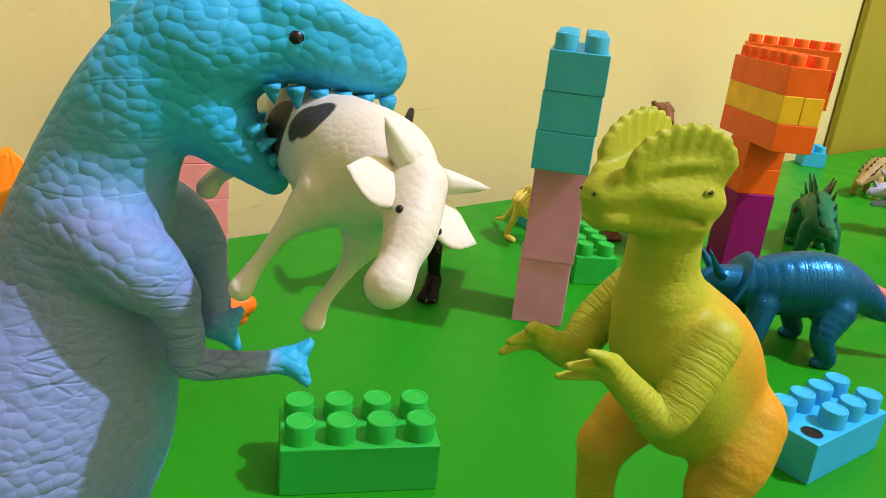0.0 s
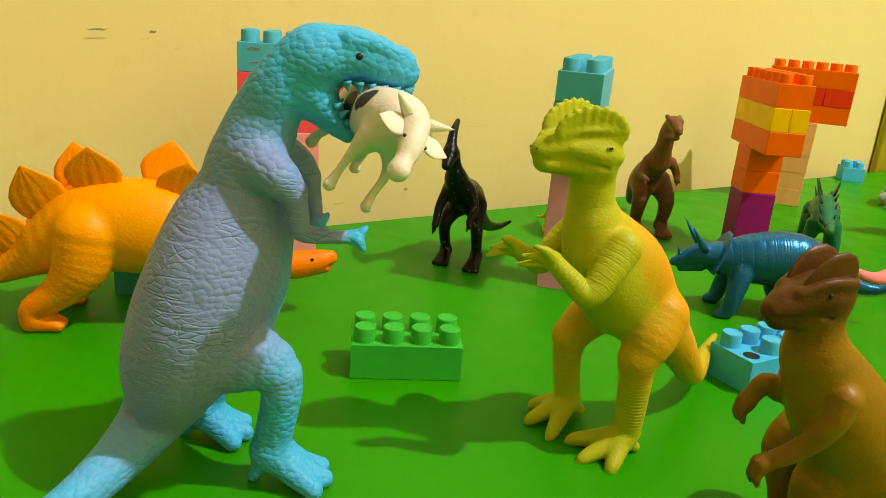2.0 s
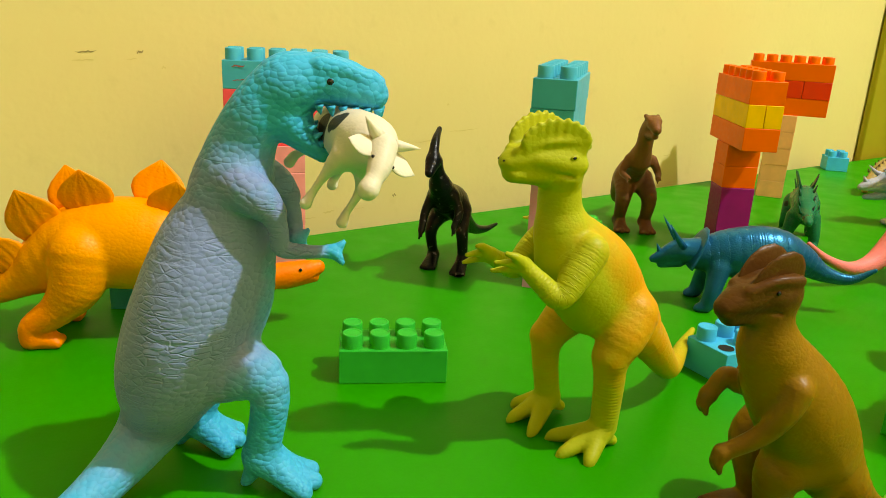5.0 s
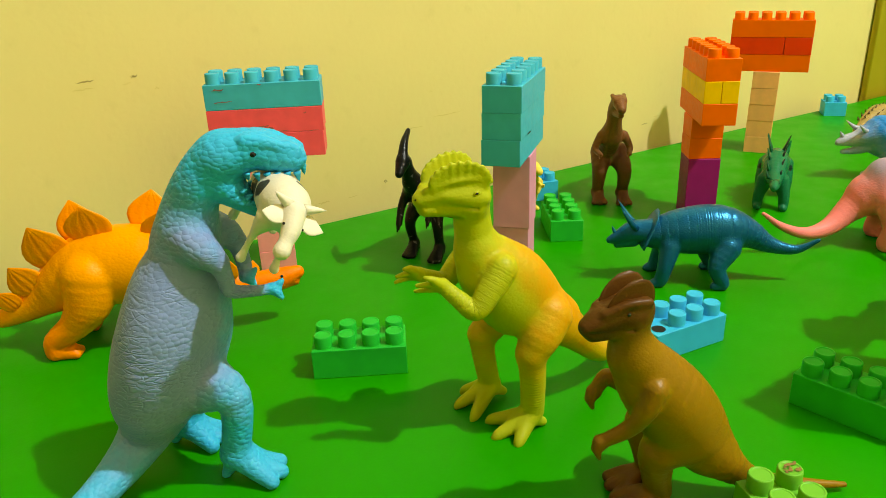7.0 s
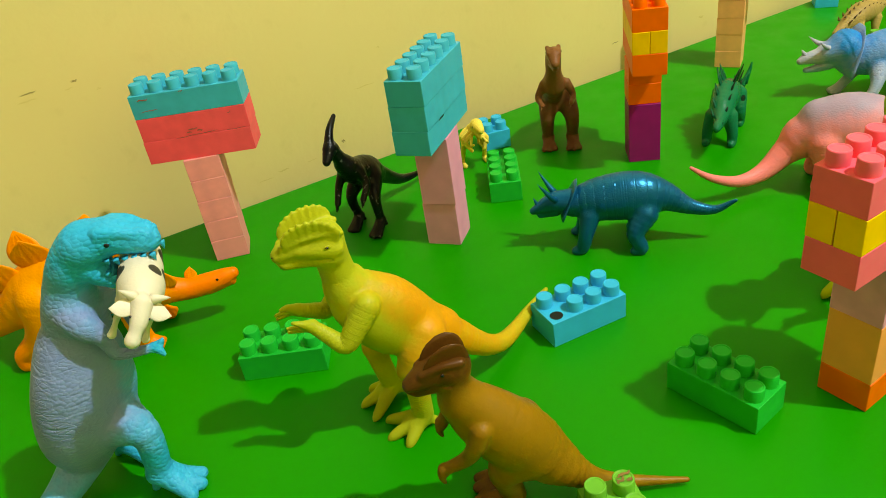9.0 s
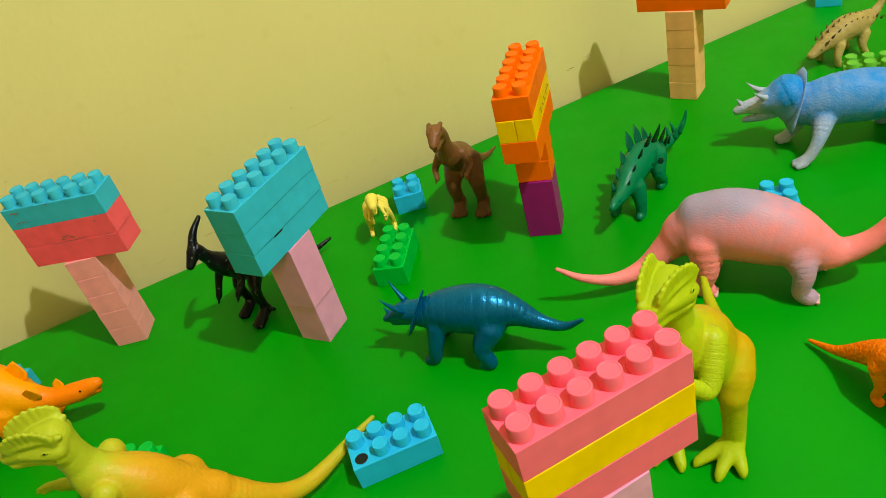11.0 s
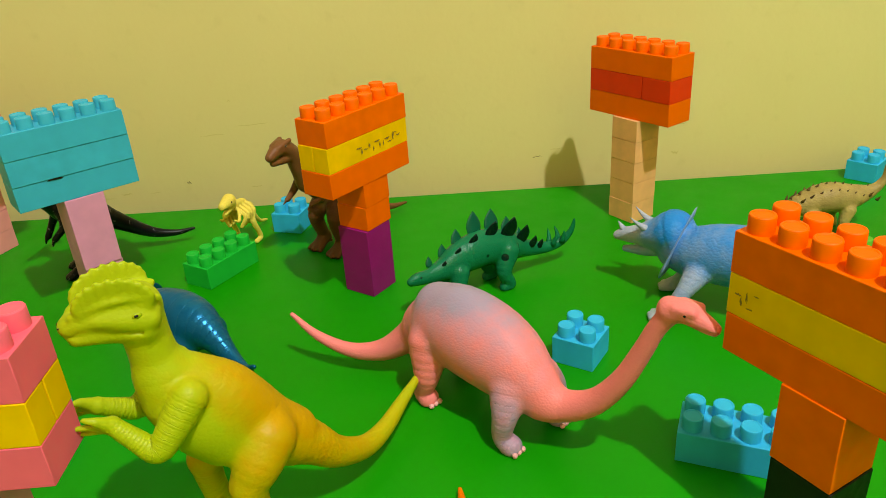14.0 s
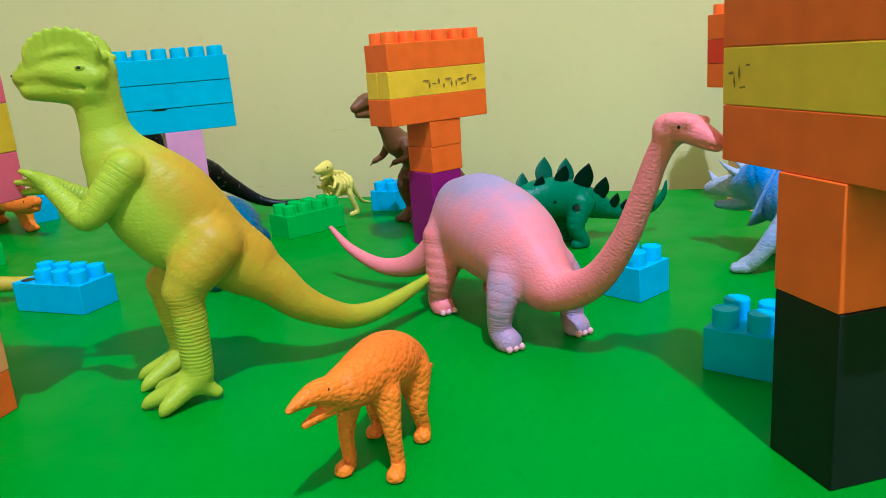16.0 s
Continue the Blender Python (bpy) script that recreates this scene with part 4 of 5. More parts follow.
def brown_raptor():
    fig = Figure()
    o = -0.003
    fig.add([(-0.112, 0.016, 0.0106, 0.0014), (-0.094, 0.008, 0.0115, 0.0036), (-0.070, o + 0.003, 0.023, 0.0068), (-0.045, o, 0.044, 0.0115), (-0.022, o, 0.056, 0.0150), (-0.004, o, 0.066, 0.0142), (0.012, o, 0.078, 0.0112)], k=0.004, paint=0.3, wide=0.82)
    fig.add([(0.012, o, 0.078, 0.0120), (0.0215, o, 0.093, 0.0082), (0.0275, o, 0.108, 0.0080), (0.0390, o, 0.1180, 0.0074), (0.0480, o, 0.1160, 0.0058), (0.0545, o, 0.1130, 0.0042)], k=0.004, paint=0.1)
    fig.add([(0.032, o, 0.107, 0.0054), (0.052, o, 0.1070, 0.0030)], k=0.0015, paint=0.1)
    leg(fig, 0.015, (-0.014, 0.052), (0.002, 0.036), (-0.004, 0.010), (0.0125, 0.0080, 0.0056, 0.0036), 0.0, 0.5, 3, 0.004)
    leg(fig, -0.011, (-0.014, 0.052), (0.000, 0.036), (-0.008, 0.010), (0.0125, 0.0080, 0.0056, 0.0036), 0.0, 0.5, 3, 0.004)
    arm(fig, 0.013, (0.012, 0.078), (0.016, 0.066), (0.028, 0.062), (0.0045, 0.0035, 0.0024), 0.3, 0.3, 2, 0, 0.003, 0.005, 0.002)
    arm(fig, -0.017, (0.012, 0.078), (0.016, 0.066), (0.028, 0.062), (0.0045, 0.0035, 0.0024), 0.3, 0.3, 2, 0, 0.003, 0.005, 0.002)
    for s in (1, -1):
        fig.cut([(0.0590, o + s * 0.002, 0.1098, 0.0006), (0.0500, o + s * 0.0056, 0.1100, 0.0009), (0.0380, o + s * 0.0078, 0.1092, 0.0009)], k=0.001)
        fig.add([(0.0340, o + s * 0.0056, 0.1235, 0.0022), (0.0460, o + s * 0.0048, 0.1205, 0.0018)], k=0.002, paint=0.1)
    eyes(fig, 0.0405, 0.0074, 0.1205, 0.0010, 1, o)
    m = skin("chestnut_vinyl", (0.20, 0.078, 0.024), (0.085, 0.028, 0.010), 0.42, 0.0017, 0.06)
    return fig.build("toy_dinosaur", 0.213, 0.69, 278, [m, EYE_INK], "chestnut brown upright toy dinosaur near the wall", h=0.0010, size=1.035)


def horned(big):
    """A three-horned, four-legged toy."""
    fig = Figure()
    if big:
        fig.add([(-0.140, 0.004, 0.010, 0.0030), (-0.105, 0.0, 0.022, 0.0085), (-0.070, 0.0, 0.040, 0.0190), (-0.040, 0.0, 0.047, 0.0255), (-0.010, -0.002, 0.049, 0.0255), (0.014, -0.006, 0.046, 0.0220), (0.032, -0.012, 0.043, 0.0160)], k=0.007, paint=0.1, wide=0.92, blend_to=0.35)
        o = -0.0215
        fig.add([(0.030, -0.014, 0.048, 0.0165), (0.046, -0.019, 0.051, 0.0132), (0.062, o, 0.0490, 0.0092), (0.076, o - 0.002, 0.0470, 0.0066), (0.083, o - 0.0025, 0.0450, 0.0042)], k=0.004, paint=0.95, wide=0.9)
        fig.add([(0.050, -0.019, 0.040, 0.0078), (0.062, o, 0.0350, 0.0050), (0.076, o - 0.002, 0.0335, 0.0030)], k=0.002, paint=0.5)
        fig.cut([(0.060, o, 0.0398, 0.0008), (0.074, o - 0.002, 0.0392, 0.0024), (0.090, o - 0.003, 0.0385, 0.0034)], k=0.001)
        for s in (1, -1):
            fig.cone((0.050, o + s * 0.0070, 0.0575), (0.0715, o + s * 0.0125, 0.0700), 0.0046, 0, 1.0, 10, (0, 0, -0.003), label="pale grey brow horn")
            leg_side = 0.030 if s > 0 else 0.022
            fig.add([(0.012, s * 0.016 - 0.003, 0.036, 0.0105), (0.020, s * leg_side * 0.85, 0.0250, 0.0066), (0.029, s * leg_side, 0.0110, 0.0055), (0.036, s * leg_side, 0.0048, 0.0058)], k=0.004, paint=0.60, blend_to=0.9, rings=0.3)
            for i in (-1, 0, 1):
                fig.add([(0.036, s * leg_side + i * 0.003, 0.0042, 0.0042), (0.0435 - abs(i) * 0.0015, s * leg_side + i * 0.0048, 0.0030, 0.0030)], k=0.0015, paint=1.0, steps=2)
            fig.add([(-0.062, s * 0.014, 0.038, 0.0150), (-0.058, s * 0.021, 0.020, 0.0095), (-0.066, s * 0.022, 0.006, 0.0070), (-0.058, s * 0.022, 0.003, 0.0060)], k=0.006, paint=0.2, blend_to=0.8)
            fig.ball((0.0625, o + s * 0.0088, 0.0525), 0.0015, 1, (1, 0.5, 1))
        fig.cone((0.0775, o - 0.002, 0.0500), (0.0835, o - 0.002, 0.0590), 0.0035, 0, 1.0, label="pale grey nose horn")
        fig.add([(0.054, -0.0190, 0.0525, 0.0110), (0.044, -0.0175, 0.0545, 0.0150), (0.036, -0.0165, 0.0575, 0.0185)], k=0.004, paint=0.45, blend_to=0.0, wide=1.12)
        fig.plate((0.038, -0.016, 0.028), (-0.34, 0, 1), (0.12, 1, 0), 0.058, 0.054, 0.0055, 0, 0.45, 0, 0.0, name="frill", label="blue neck frill with grey rim", fan=True)
        for f in (-0.030, 0.002):
            fig.cut([(f, 0.0255, 0.040, 0.0006), (f + 0.003, 0.0262, 0.052, 0.0009), (f, 0.0205, 0.066, 0.0006)], k=0.001)
        m = skin("sky_blue_and_grey_vinyl", (0.010, 0.22, 0.62), (0.40, 0.42, 0.50), 0.45, 0.0024, 0.075)
        return fig.build("toy_dinosaur", 0.570, 0.790, 196, [m, EYE_INK], "bright blue three-horned toy dinosaur with grey face")
    fig.add([(-0.1014, 0.007, 0.0373, 0.0016), (-0.086, 0.004, 0.0280, 0.0038), (-0.066, 0.001, 0.0310, 0.0068), (-0.046, 0.0, 0.041, 0.0125), (-0.024, 0.0, 0.0440, 0.0200), (0.002, 0.0, 0.0425, 0.0190), (0.026, 0.0, 0.040, 0.0120)], k=0.004, wide=0.9, rings=0.6)
    fig.add([(0.028, 0.0, 0.041, 0.0105), (0.042, 0.0, 0.042, 0.0088), (0.054, 0.0, 0.037, 0.0055), (0.061, 0.0, 0.034, 0.0030)], k=0.004)
    fig.add([(0.042, 0, 0.034, 0.0055), (0.055, 0, 0.030, 0.0028)], k=0.002)
    for s in (1, -1):
        fig.cone((0.041, s * 0.006, 0.046), (0.055, s * 0.012, 0.066), 0.0032, 0, 0, 8, (0.0, 0, -0.001))
        fig.add([(0.014, s * 0.010, 0.032, 0.0085), (0.018, s * 0.0155, 0.016, 0.0062), (0.021, s * 0.016, 0.005, 0.0054), (0.026, s * 0.016, 0.002, 0.0042)], k=0.004)
        fig.add([(-0.030, s * 0.012, 0.032, 0.0110), (-0.022, s * 0.0190, 0.018, 0.0072), (-0.027, s * 0.0205, 0.005, 0.0055), (-0.022, s * 0.0205, 0.002, 0.0044)], k=0.004)
    fig.cone((0.056, 0, 0.038), (0.060, 0, 0.047), 0.0024)
    fig.plate((0.036, 0, 0.032), (-0.45, 0, 1), (0, 1, 0), 0.036, 0.031, 0.0045, 0, 0, 0, 0.0, name="frill", fan=True)
    eyes(fig, 0.048, 0.0068, 0.041, 0.0010)
    m = skin("glossy_teal_blue_vinyl", (0.0, 0.125, 0.27), (0.0, 0.15, 0.33), 0.30, 0.0015, 0.035, 0.30, 0.28)
    m.node_tree.nodes["Principled BSDF"].inputs["Metallic"].default_value = 0.5
    return fig.build("toy_dinosaur", 0.265, 0.485, 183, [m, EYE_INK], "glossy teal-blue three-horned toy dinosaur", h=0.0010, size=1.05)


def plated_orange():
    fig = Figure()
    fig.add([(-0.170, 0.010, 0.034, 0.0028), (-0.145, 0.006, 0.025, 0.0048), (-0.120, 0.003, 0.0235, 0.0066), (-0.098, 0.001, 0.030, 0.0090), (-0.078, 0.0, 0.040, 0.0130), (-0.058, 0.0, 0.052, 0.0205)], k=0.004, paint=0.15)
    fig.add([(-0.058, 0.0, 0.053, 0.0205), (-0.040, 0.0, 0.061, 0.0275), (-0.016, 0.0, 0.0630, 0.0305), (0.010, 0.0, 0.0600, 0.0290), (0.034, 0.0, 0.0500, 0.0205), (0.052, 0.0, 0.0420, 0.0125)], k=0.004, wide=0.92, paint=0.1)
    fig.add([(0.050, 0.0, 0.0425, 0.0125), (0.071, 0.003, 0.0370, 0.0095), (0.089, 0.006, 0.0375, 0.0092), (0.102, 0.008, 0.0395, 0.0078), (0.1105, 0.009, 0.0420, 0.0052)], k=0.004, paint=0.75, wide=0.95)
    fig.add([(0.089, 0.006, 0.0335, 0.0060), (0.1080, 0.009, 0.0345, 0.0036)], k=0.002, paint=0.75)
    fig.cut([(0.096, 0.004, 0.0364, 0.0005), (0.118, 0.006, 0.0378, 0.0012)], k=0.001)
    for s in (1, -1):
        fig.add([(-0.036, s * 0.0150, 0.0600, 0.0210), (-0.040, s * 0.0195, 0.0420, 0.0165), (-0.052, s * 0.0215, 0.0260, 0.0112), (-0.068, s * 0.0220, 0.0140, 0.0084), (-0.069, s * 0.0220, 0.0070, 0.0078)], k=0.003, paint=0.15, blend_to=0.6)
        fig.add([(-0.069, s * 0.0220, 0.0055, 0.0074), (-0.058, s * 0.0220, 0.0045, 0.0062)], k=0.003, paint=0.6)
        fig.add([(0.030, s * 0.0130, 0.0420, 0.0140), (0.030, s * 0.0200, 0.0240, 0.0092), (0.033, s * 0.0215, 0.0090, 0.0076), (0.040, s * 0.0215, 0.0045, 0.0062)], k=0.003, paint=0.3, blend_to=0.6)
        for i in (-1, 0, 1):
            for f in (-0.054, 0.044):
                fig.add([(f - 0.006, s * 0.0218 + i * 0.003, 0.0045, 0.0040), (f, s * 0.0218 + i * 0.0042, 0.0035, 0.0032)], k=0.0015, paint=0.6, steps=2)
    for f, z, length, height, tip, s in ((-0.096, 0.0370, 0.017, 0.017, -0.75, -1), (-0.080, 0.0490, 0.025, 0.026, -0.60, -1), (-0.061, 0.0700, 0.031, 0.034, -0.35, -1), (-0.045, 0.0840, 0.027, 0.029, -0.18, 1), (-0.032, 0.0870, 0.031, 0.028, -0.08, -1), (0.006, 0.0880, 0.031, 0.029, 0.14, 1), (0.018, 0.0800, 0.031, 0.029, 0.20, -1), (0.043, 0.0600, 0.020, 0.021, 0.25, 1), (0.060, 0.0480, 0.015, 0.016, 0.20, -1), (0.076, 0.0440, 0.010, 0.011, 0.10, 1)):
        fig.plate((f, s * 0.006, z), (tip, s * 0.25, 1), (1, 0, -tip), length, height, 0.0046, 0, 0.30, 5, 0.25)
    eyes(fig, 0.099, 0.0072, 0.0430, 0.0012, 1, 0.007)
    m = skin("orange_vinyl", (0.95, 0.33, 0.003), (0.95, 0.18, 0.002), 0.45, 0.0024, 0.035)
    return fig.build("toy_dinosaur", -0.151, 0.345, 15, [m, EYE_INK], "orange plated toy dinosaur with large leaf-shaped back plates")


def plated_green():
    fig = Figure()
    fig.add([(-0.0785, 0.0134, 0.0440, 0.0012), (-0.0770, 0.0110, 0.0330, 0.0028), (-0.0690, 0.0070, 0.0230, 0.0042), (-0.0540, 0.0030, 0.0200, 0.0054), (-0.032, 0.0, 0.0250, 0.0082), (-0.008, 0.0, 0.0350, 0.0140), (0.018, 0.0, 0.0410, 0.0168), (0.042, 0.0, 0.0390, 0.0146), (0.060, 0.001, 0.0350, 0.0098), (0.075, 0.002, 0.0340, 0.0066), (0.086, 0.002, 0.0350, 0.0056), (0.0925, 0.002, 0.0345, 0.0038)], k=0.004, wide=0.85)
    fig.cut([(0.099, -0.001, 0.0325, 0.0006), (0.090, 0.007, 0.0322, 0.0006), (0.082, 0.0085, 0.0325, 0.0005)], k=0.001)
    for s in (1, -1):
        fig.add([(-0.004, s * 0.008, 0.034, 0.0108), (0.004, s * 0.0125, 0.018, 0.0070), (-0.002, s * 0.013, 0.0045, 0.0056), (0.004, s * 0.013, 0.003, 0.0048)], k=0.003)
        fig.add([(0.048, s * 0.008, 0.030, 0.0088), (0.053, s * 0.0125, 0.015, 0.0058), (0.055, s * 0.013, 0.0045, 0.0050), (0.060, s * 0.013, 0.003, 0.0040)], k=0.003)
    # two rows of plates: dark green on the right, nearly black on the left
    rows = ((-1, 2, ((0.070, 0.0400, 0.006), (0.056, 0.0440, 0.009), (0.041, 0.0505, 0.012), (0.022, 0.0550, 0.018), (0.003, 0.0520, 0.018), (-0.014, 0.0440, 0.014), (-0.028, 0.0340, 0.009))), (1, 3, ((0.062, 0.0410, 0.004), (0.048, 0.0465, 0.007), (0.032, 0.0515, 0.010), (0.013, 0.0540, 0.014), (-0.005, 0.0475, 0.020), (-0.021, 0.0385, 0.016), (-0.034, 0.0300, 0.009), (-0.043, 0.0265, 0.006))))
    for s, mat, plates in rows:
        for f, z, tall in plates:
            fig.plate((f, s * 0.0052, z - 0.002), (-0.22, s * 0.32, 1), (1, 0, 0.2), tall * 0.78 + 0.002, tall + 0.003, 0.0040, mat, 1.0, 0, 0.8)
    for f, s0, z, tip in ((-0.058, 0.004, 0.022, -0.060), (-0.067, 0.0065, 0.0235, -0.066)):
        for s in (1, -1):
            fig.cone((f, s0 + s * 0.0025, z), (tip, s0 + s * 0.0070, z + 0.0140), 0.0031, bend=(-0.001, 0, 0), name="spike")
    fig.patches += [(0.022, 0.0150, 0.0400, 0.0018, 1.0), (0.004, 0.0150, 0.0330, 0.0034, 1.2), (0.004, -0.0150, 0.0330, 0.0034, 1.2)]
    eyes(fig, 0.085, 0.0046, 0.0380, 0.0009, 1, 0.002)
    m = skin("deep_green_vinyl", (0.002, 0.160, 0.062), (0.001, 0.020, 0.010), 0.26, depth=0.07, gloss=0.20)
    m2 = skin("dark_green_right_plates", (0.002, 0.135, 0.055), (0.002, 0.090, 0.042), 0.26, depth=0.07, gloss=0.20)
    m3 = skin("blackish_green_left_plates", (0.002, 0.020, 0.010), (0.002, 0.014, 0.008), 0.26, depth=0.07, gloss=0.20)
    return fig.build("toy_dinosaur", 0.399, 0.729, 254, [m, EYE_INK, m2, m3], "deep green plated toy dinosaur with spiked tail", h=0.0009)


def long_neck():
    fig = Figure()
    fig.add([(-0.1530, -0.0455, 0.0410, 0.0018), (-0.1340, -0.0390, 0.0270, 0.0036), (-0.1100, -0.0270, 0.0170, 0.0056), (-0.0880, -0.0130, 0.0190, 0.0082), (-0.0690, -0.0010, 0.0330, 0.0120), (-0.0530, 0.0040, 0.0470, 0.0180)], k=0.004, paint=0.0, blend_to=0.15)
    fig.add([(-0.0530, 0.0040, 0.0475, 0.0190), (-0.0310, 0.0040, 0.0545, 0.0275), (-0.0060, 0.0030, 0.0550, 0.0302), (0.0180, 0.0020, 0.0500, 0.0275), (0.0380, 0.0000, 0.0425, 0.0200), (0.0540, -0.0010, 0.0350, 0.0132)], k=0.004, wide=0.92, paint=0.30, blend_to=0.2)
    fig.add([(-0.0420, 0.0040, 0.0660, 0.0165), (-0.0120, 0.0030, 0.0695, 0.0180), (0.0220, 0.0010, 0.0600, 0.0150)], k=0.004, paint=1.5)
    fig.add([(0.0500, -0.0012, 0.0335, 0.0128), (0.0666, 0.0021, 0.0345, 0.0102), (0.0850, 0.0051, 0.0450, 0.0080), (0.1004, 0.0080, 0.0655, 0.0066), (0.1107, 0.0105, 0.0880, 0.0058), (0.1179, 0.0122, 0.1060, 0.0054), (0.1250, 0.0139, 0.1180, 0.0058)], k=0.004, paint=0.0, rings=0.14)
    fig.add([(0.1235, 0.0141, 0.1195, 0.0068), (0.1330, 0.0149, 0.1200, 0.0064), (0.1425, 0.0159, 0.1165, 0.0050), (0.1475, 0.0164, 0.1145, 0.0038)], k=0.003, paint=0.0)
    for s in (1, -1):
        fig.add([(-0.0370, 0.003 + s * 0.0150, 0.0460, 0.0155), (-0.0345, 0.002 + s * 0.0215, 0.0240, 0.0092), (-0.0395, 0.001 + s * 0.0205, 0.0080, 0.0070), (-0.0350, 0.001 + s * 0.0205, 0.0040, 0.0074)], k=0.004, paint=0.1, rings=0.4)
        f0 = 0.036 if s < 0 else 0.042
        fig.add([(f0 - 0.002, s * 0.0130, 0.0380, 0.0130), (f0 + 0.001, s * 0.0215, 0.0260, 0.0085), (f0 - 0.001, s * 0.0225, 0.0100, 0.0066), (f0 + 0.005, s * 0.0212, 0.0040, 0.0074)], k=0.004, paint=0.7, rings=0.5)
        for i in (-1, 0, 1):
            fig.ball((f0 + 0.0114, s * 0.0212 + i * 0.0040, 0.0024), 0.0021, 2, (1, 1, 1), 8, 0.0, "toenail", "small pale pink toenail")
            fig.ball((-0.0282, 0.001 + s * 0.0205 + i * 0.0040, 0.0024), 0.0021, 2, (1, 1, 1), 8, 0.0, "toenail", "small pale pink toenail")
    for s in (1, -1):
        fig.cut([(0.1510, 0.0166 + s * 0.001, 0.1128, 0.0005), (0.1435, 0.0160 + s * 0.0048, 0.1142, 0.0007), (0.1340, 0.0150 + s * 0.0066, 0.1152, 0.0007)], k=0.001)
        fig.add([(0.1285, 0.0147 + s * 0.0052, 0.1230, 0.0022), (0.1380, 0.0155 + s * 0.0046, 0.1230, 0.0020)], k=0.002)
        fig.ball((0.1345, 0.0150 + s * 0.0064, 0.1214), 0.0010, 1, (1, 0.5, 1))
    m = skin("pink_and_grey_vinyl", (0.88, 0.22, 0.21), (0.33, 0.28, 0.40), 0.45, depth=0.05)
    m2 = skin("pale_pink_paint", (0.88, 0.42, 0.42))
    return fig.build("toy_dinosaur", 0.497, 0.577, -4, [m, EYE_INK, m2], "pink long-necked toy dinosaur with greyish back")


def small_orange():
    fig = Figure()
    fig.add([(-0.086, -0.008, 0.005, 0.0014), (-0.062, -0.005, 0.012, 0.0040), (-0.036, 0.0, 0.028, 0.0100), (-0.016, 0.0, 0.038, 0.0135), (0.004, 0.0, 0.042, 0.0122), (0.020, -0.002, 0.043, 0.0090)], k=0.005, paint=0.5)
    fig.add([(0.018, -0.002, 0.043, 0.0082), (0.028, -0.005, 0.0448, 0.0062), (0.0355, -0.0078, 0.0470, 0.0047), (0.0430, -0.0100, 0.0472, 0.0030), (0.0490, -0.0118, 0.0462, 0.0014)], k=0.003, paint=0.3)
    fig.add([(0.025, -0.005, 0.0392, 0.0046), (0.0335, -0.0080, 0.0376, 0.0029), (0.0420, -0.0105, 0.0368, 0.0014)], k=0.002, paint=0.2)
    fig.cut([(0.034, -0.0075, 0.0420, 0.0008), (0.046, -0.0108, 0.0418, 0.0020), (0.060, -0.014, 0.0416, 0.0030)], k=0.001)
    for s in (1, -1):
        fig.add([(0.008, s * 0.008, 0.034, 0.0060), (0.011, s * 0.0105, 0.018, 0.0035), (0.010, s * 0.0110, 0.004, 0.0031), (0.015, s * 0.0115, 0.002, 0.0040)], k=0.003, paint=0.0)
        fig.add([(-0.022, s * 0.008, 0.030, 0.0082), (-0.018, s * 0.0105, 0.016, 0.0042), (-0.021, s * 0.0110, 0.004, 0.0032), (-0.017, s * 0.0115, 0.002, 0.0040)], k=0.003, paint=0.0)
    eyes(fig, 0.0345, 0.0046, 0.0482, 0.0009, 1, -0.0074)
    m = skin("bright_orange_vinyl", (0.97, 0.23, 0.002), (0.97, 0.14, 0.001), 0.5, 0.0026, 0.12)
    return fig.build("toy_dinosaur", 0.5916, 0.444, -51.5, [m, EYE_INK], "small bright orange four-legged beaked toy dinosaur", h=0.0008, size=0.96)


def spiky_brown():
    fig = Figure()
    fig.add([(-0.052, 0.0, 0.066, 0.0016), (-0.052, 0.0, 0.052, 0.0034), (-0.042, 0.0, 0.041, 0.0058), (-0.022, 0.0, 0.036, 0.0120), (0.0, 0.0, 0.036, 0.0145), (0.020, 0.0, 0.031, 0.0112), (0.034, 0.0, 0.026, 0.0075), (0.048, 0.0, 0.020, 0.0048)], k=0.005, wide=1.05, paint=0.3)
    for s in (1, -1):
        fig.add([(-0.018, s * 0.010, 0.026, 0.0070), (-0.014, s * 0.013, 0.014, 0.0046), (-0.018, s * 0.014, 0.003, 0.0042)], k=0.003)
        fig.add([(0.016, s * 0.010, 0.024, 0.0062), (0.022, s * 0.013, 0.012, 0.0042), (0.021, s * 0.014, 0.003, 0.0040)], k=0.003)
    for i in range(11):
        f = 0.034 - i * 0.0078
        z = 0.0315 + 0.0175 * math.sin(math.pi * min(1, 0.1 + i / 11.5)) + (0.006 if i > 8 else 0)
        for s in (-1, 0, 1):
            fig.cone((f, s * 0.008, z - abs(s) * 0.005), (f - 0.002, s * 0.011, z + 0.0042 - abs(s) * 0.004), 0.0017, 0, 1.0, 5, name="spike")
    eyes(fig, 0.040, 0.0066, 0.0265, 0.0009)
    m = skin("tan_and_brown_vinyl", (0.46, 0.33, 0.10), (0.10, 0.055, 0.018), 0.45, 0.0022, 0.08)
    return fig.build("toy_dinosaur", 0.600, 0.985, 220, [m, EYE_INK], "small tan-brown spiky armoured toy dinosaur", h=0.0010)


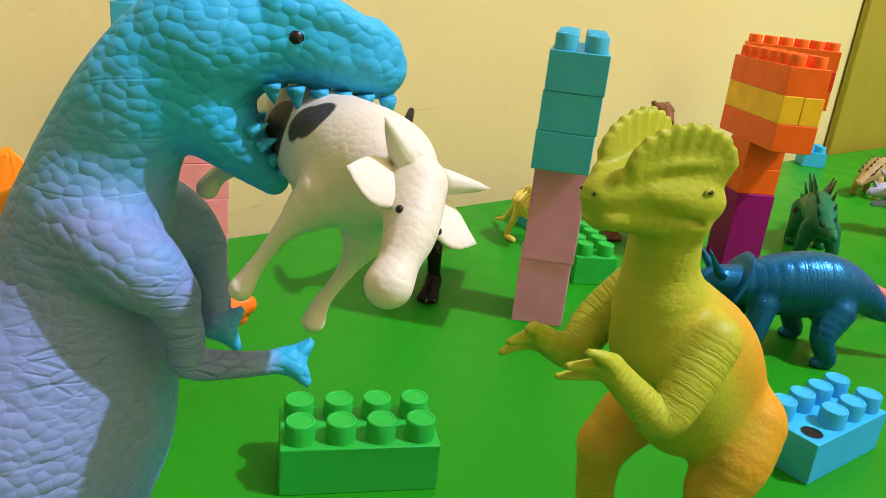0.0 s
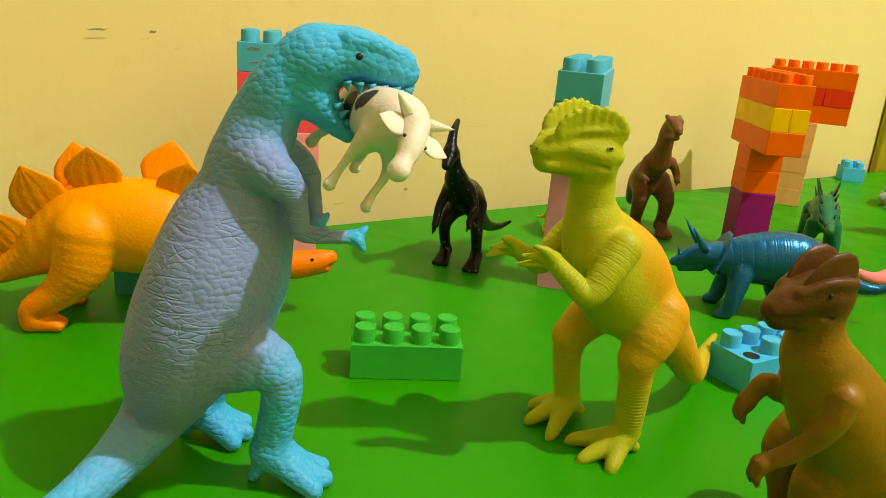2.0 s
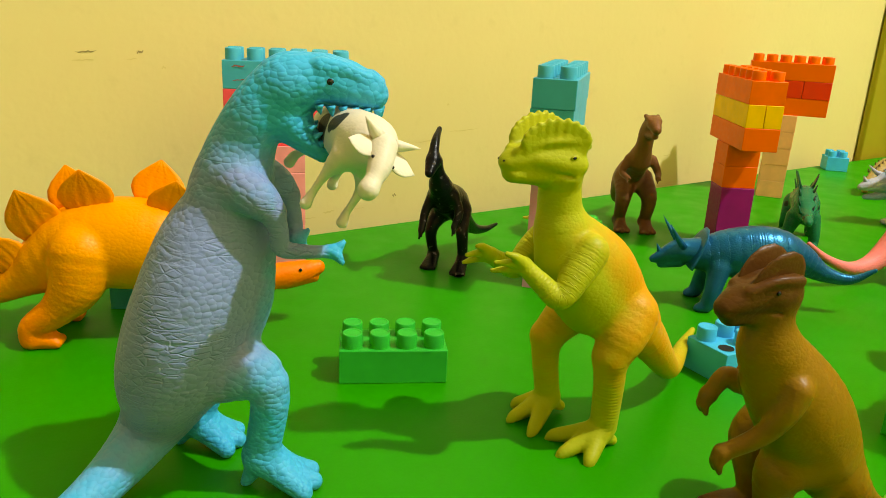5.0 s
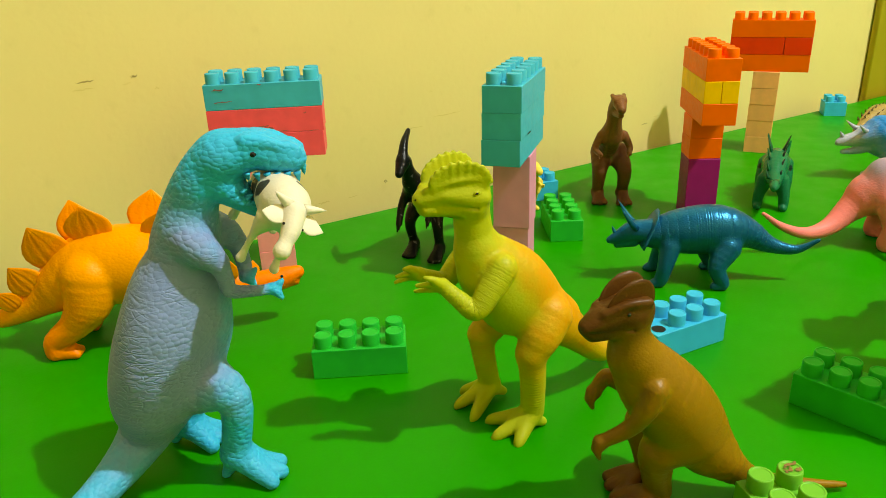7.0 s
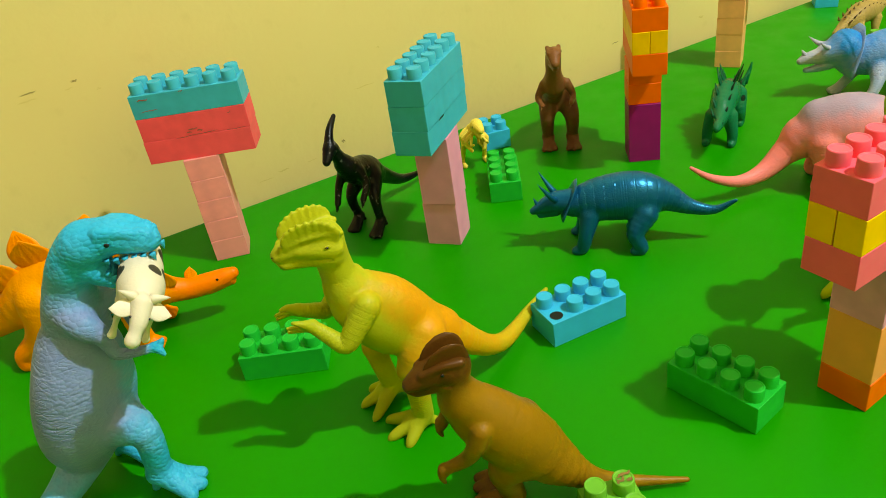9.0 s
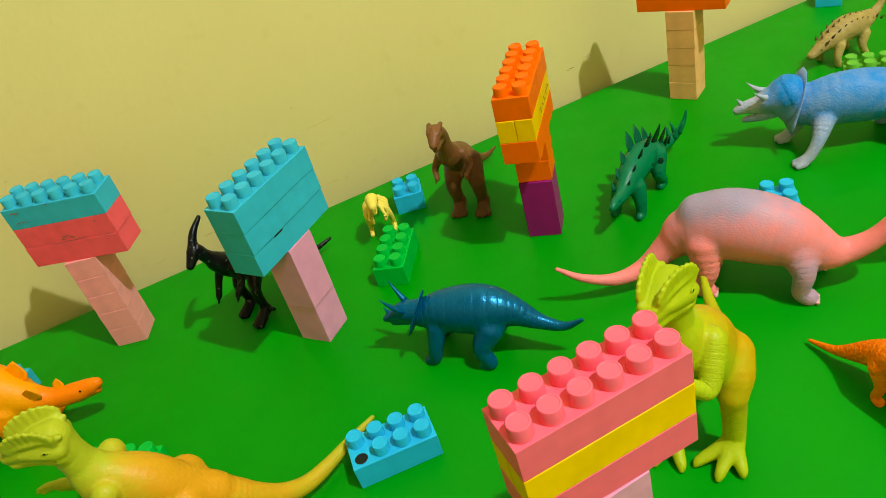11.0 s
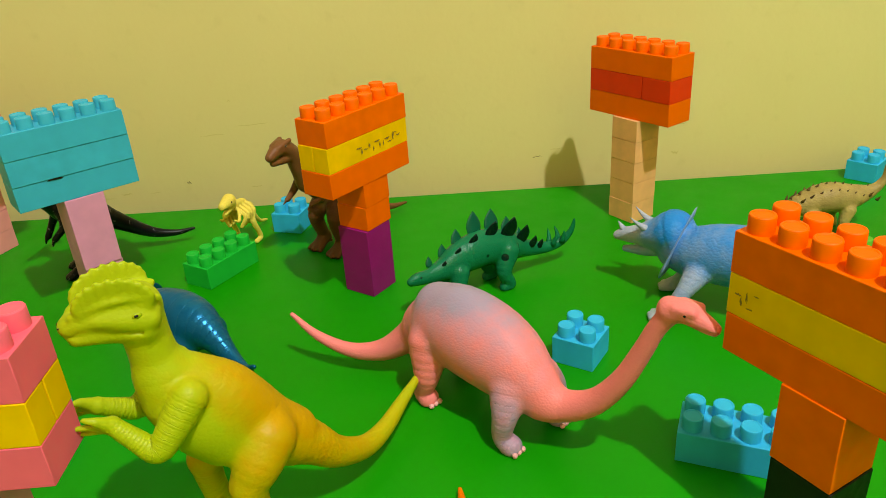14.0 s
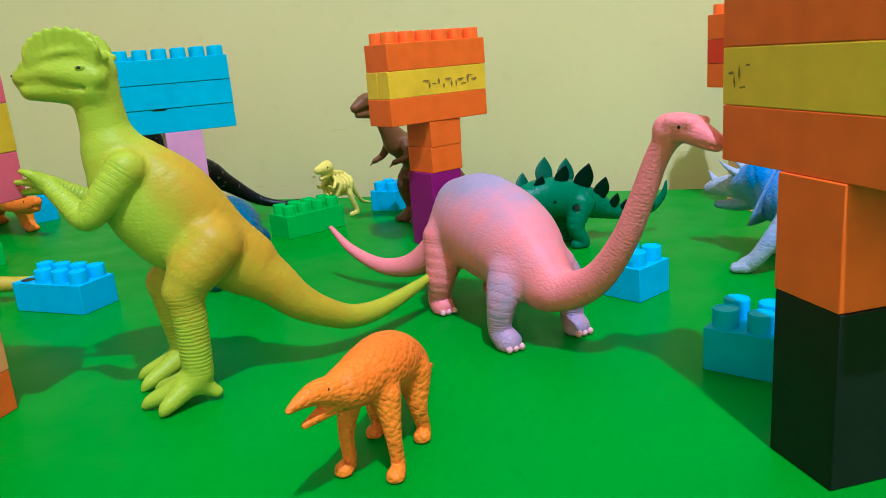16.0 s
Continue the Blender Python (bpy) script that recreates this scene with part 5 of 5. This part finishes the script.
def yellow_bones():
    fig = Figure()
    fig.add([(-0.052, 0.0, 0.004, 0.0014), (-0.036, 0.0, 0.010, 0.0022), (-0.022, 0.0, 0.028, 0.0028), (-0.010, 0.0, 0.043, 0.0034), (0.006, 0.0, 0.047, 0.0036), (0.018, 0.0, 0.050, 0.0036)], k=0.003)
    fig.add([(0.017, 0.0, 0.055, 0.0072), (0.031, 0.0, 0.054, 0.0042)], k=0.002)
    fig.add([(0.018, 0.0, 0.047, 0.0036), (0.028, 0.0, 0.045, 0.0022)], k=0.002)
    for s in (1, -1):
        for i in range(4):
            f = -0.008 + i * 0.006
            fig.add([(f, s * 0.002, 0.044, 0.0022), (f + 0.001, s * 0.0120, 0.036, 0.0024), (f + 0.003, s * 0.0070, 0.025, 0.0022)], k=0.001)
        fig.add([(-0.012, s * 0.005, 0.038, 0.0040), (-0.002, s * 0.0120, 0.024, 0.0030), (-0.010, s * 0.013, 0.004, 0.0027), (0.0, s * 0.013, 0.002, 0.0027)], k=0.003)
        fig.add([(0.012, s * 0.006, 0.040, 0.0020), (0.020, s * 0.009, 0.034, 0.0016), (0.026, s * 0.008, 0.037, 0.0013)], k=0.002)
    eyes(fig, 0.022, 0.0056, 0.0555, 0.0014)
    m = skin("pale_yellow_vinyl", (0.85, 0.66, 0.10), (0.82, 0.6, 0.1))
    return fig.build("toy_dinosaur", 0.122, 0.653, -63, [m, EYE_INK], "small pale yellow dinosaur skeleton toy", h=0.0009)


def toy_cow():
    fig = Figure()
    fig.add([(-0.042, 0.0, 0.002, 0.0092), (-0.030, 0.0, 0.003, 0.0112), (-0.014, 0.0, 0.002, 0.0118), (0.002, 0.0, 0.002, 0.0122), (0.009, 0.0, 0.003, 0.0108)], k=0.004, rings=0)
    fig.add([(0.008, 0.0, 0.0010, 0.0095), (0.0150, 0.0, 0.0020, 0.0072), (0.0205, 0.0, 0.0020, 0.0060)], k=0.003, rings=0)
    fig.add([(0.0225, 0.0, 0.0040, 0.0056), (0.0280, 0.0, -0.0025, 0.0048), (0.0312, -0.0008, -0.0075, 0.0036), (0.0330, -0.0014, -0.0115, 0.0042)], k=0.0015, wide=0.95, rings=0)
    fig.cut([(0.0385, -0.0005, -0.0125, 0.0005), (0.0355, 0.0005, -0.0155, 0.0006)], k=0.001)
    for s in (1, -1):
        end = -0.0265 if s > 0 else -0.0262
        fig.add([(0.006, s * 0.0060, -0.007, 0.0055), (0.0035, s * 0.0080, -0.0160, 0.0021), (0.0012, s * 0.0082, end, 0.0014)], k=0.003)
        fig.add([(0.0012, s * 0.0082, end + 0.001, 0.0014), (0.0018, s * 0.0086, end - 0.0034, 0.0025)], k=0.0012)
        fig.add([(-0.034, s * 0.0060, -0.004, 0.0058), (-0.033, s * 0.0090, -0.012, 0.0026), (-0.037, s * 0.0105, -0.0180, 0.0017)], k=0.003, rings=0)
        fig.add([(-0.037, s * 0.0105, -0.0175, 0.0017), (-0.0365, s * 0.0110, -0.0209, 0.0026)], k=0.0015, rings=0)
        fig.plate((0.0235, s * 0.0035, 0.0020), (0.20, s * 1.0, -0.10), (0.70, 0, -0.70), 0.0105, 0.0118, 0.0026, 0, 0, 0, 0.8, name="ear")
        fig.cone((0.0215, s * 0.0036, 0.0068), (0.0240, s * 0.0128, 0.0108), 0.0030, 0, 0, 6, name="horn")
        fig.ball((0.0288, s * 0.0044, -0.0005), 0.0007, 1)
    fig.add([(-0.048, 0.0, 0.004, 0.0014), (-0.053, 0.001, -0.004, 0.0012), (-0.054, 0.001, -0.013, 0.0020)], k=0.002, rings=0)
    fig.patches += [(-0.003, -0.0112, 0.0050, 0.0046, 1.4), (-0.007, -0.0116, 0.0030, 0.0040, 1.4), (-0.019, -0.0118, -0.001, 0.0066, 1.4), (-0.004, 0.0115, 0.005, 0.0058, 1.4), (-0.024, 0.0108, 0.006, 0.0066, 1.4), (-0.032, 0.0, 0.0140, 0.006, 1.4), (0.001, 0.0050, 0.0125, 0.0040, 1.4)]
    m = skin("white_vinyl_with_black_patches", (0.74, 0.68, 0.54), (0.012, 0.010, 0.010), 0.45, 0.0015, 0.03)
    return fig.build("toy_cow", 0.025, 0.188, -60, [m, EYE_INK], "white toy cow with black patches in a toy dinosaur's jaws", "toy cow", 0.0008, 0.1645, "toy animals", tilt=(-30, 0), stands=False)


blue_hunter()
crested("yellow_vinyl", (0.41, 0.44, 0.020), (0.68, 0.29, 0.010), 0.1258, 0.2665, 211, "lime-yellow crested toy dinosaur with orange back", -0.002, (-3.0, 2.4), 0.965, -0.001, -0.010)
crested("lime_yellow_vinyl", (0.40, 0.47, 0.010), (0.56, 0.29, 0.003), 0.4605, 0.400, 249, "lime-yellow crested toy dinosaur with ochre back")
brown_crested()
black_crest()
brown_raptor()
horned(False)
horned(True)
plated_orange()
plated_green()
long_neck()
small_orange()
spiky_brown()
yellow_bones()
toy_cow()
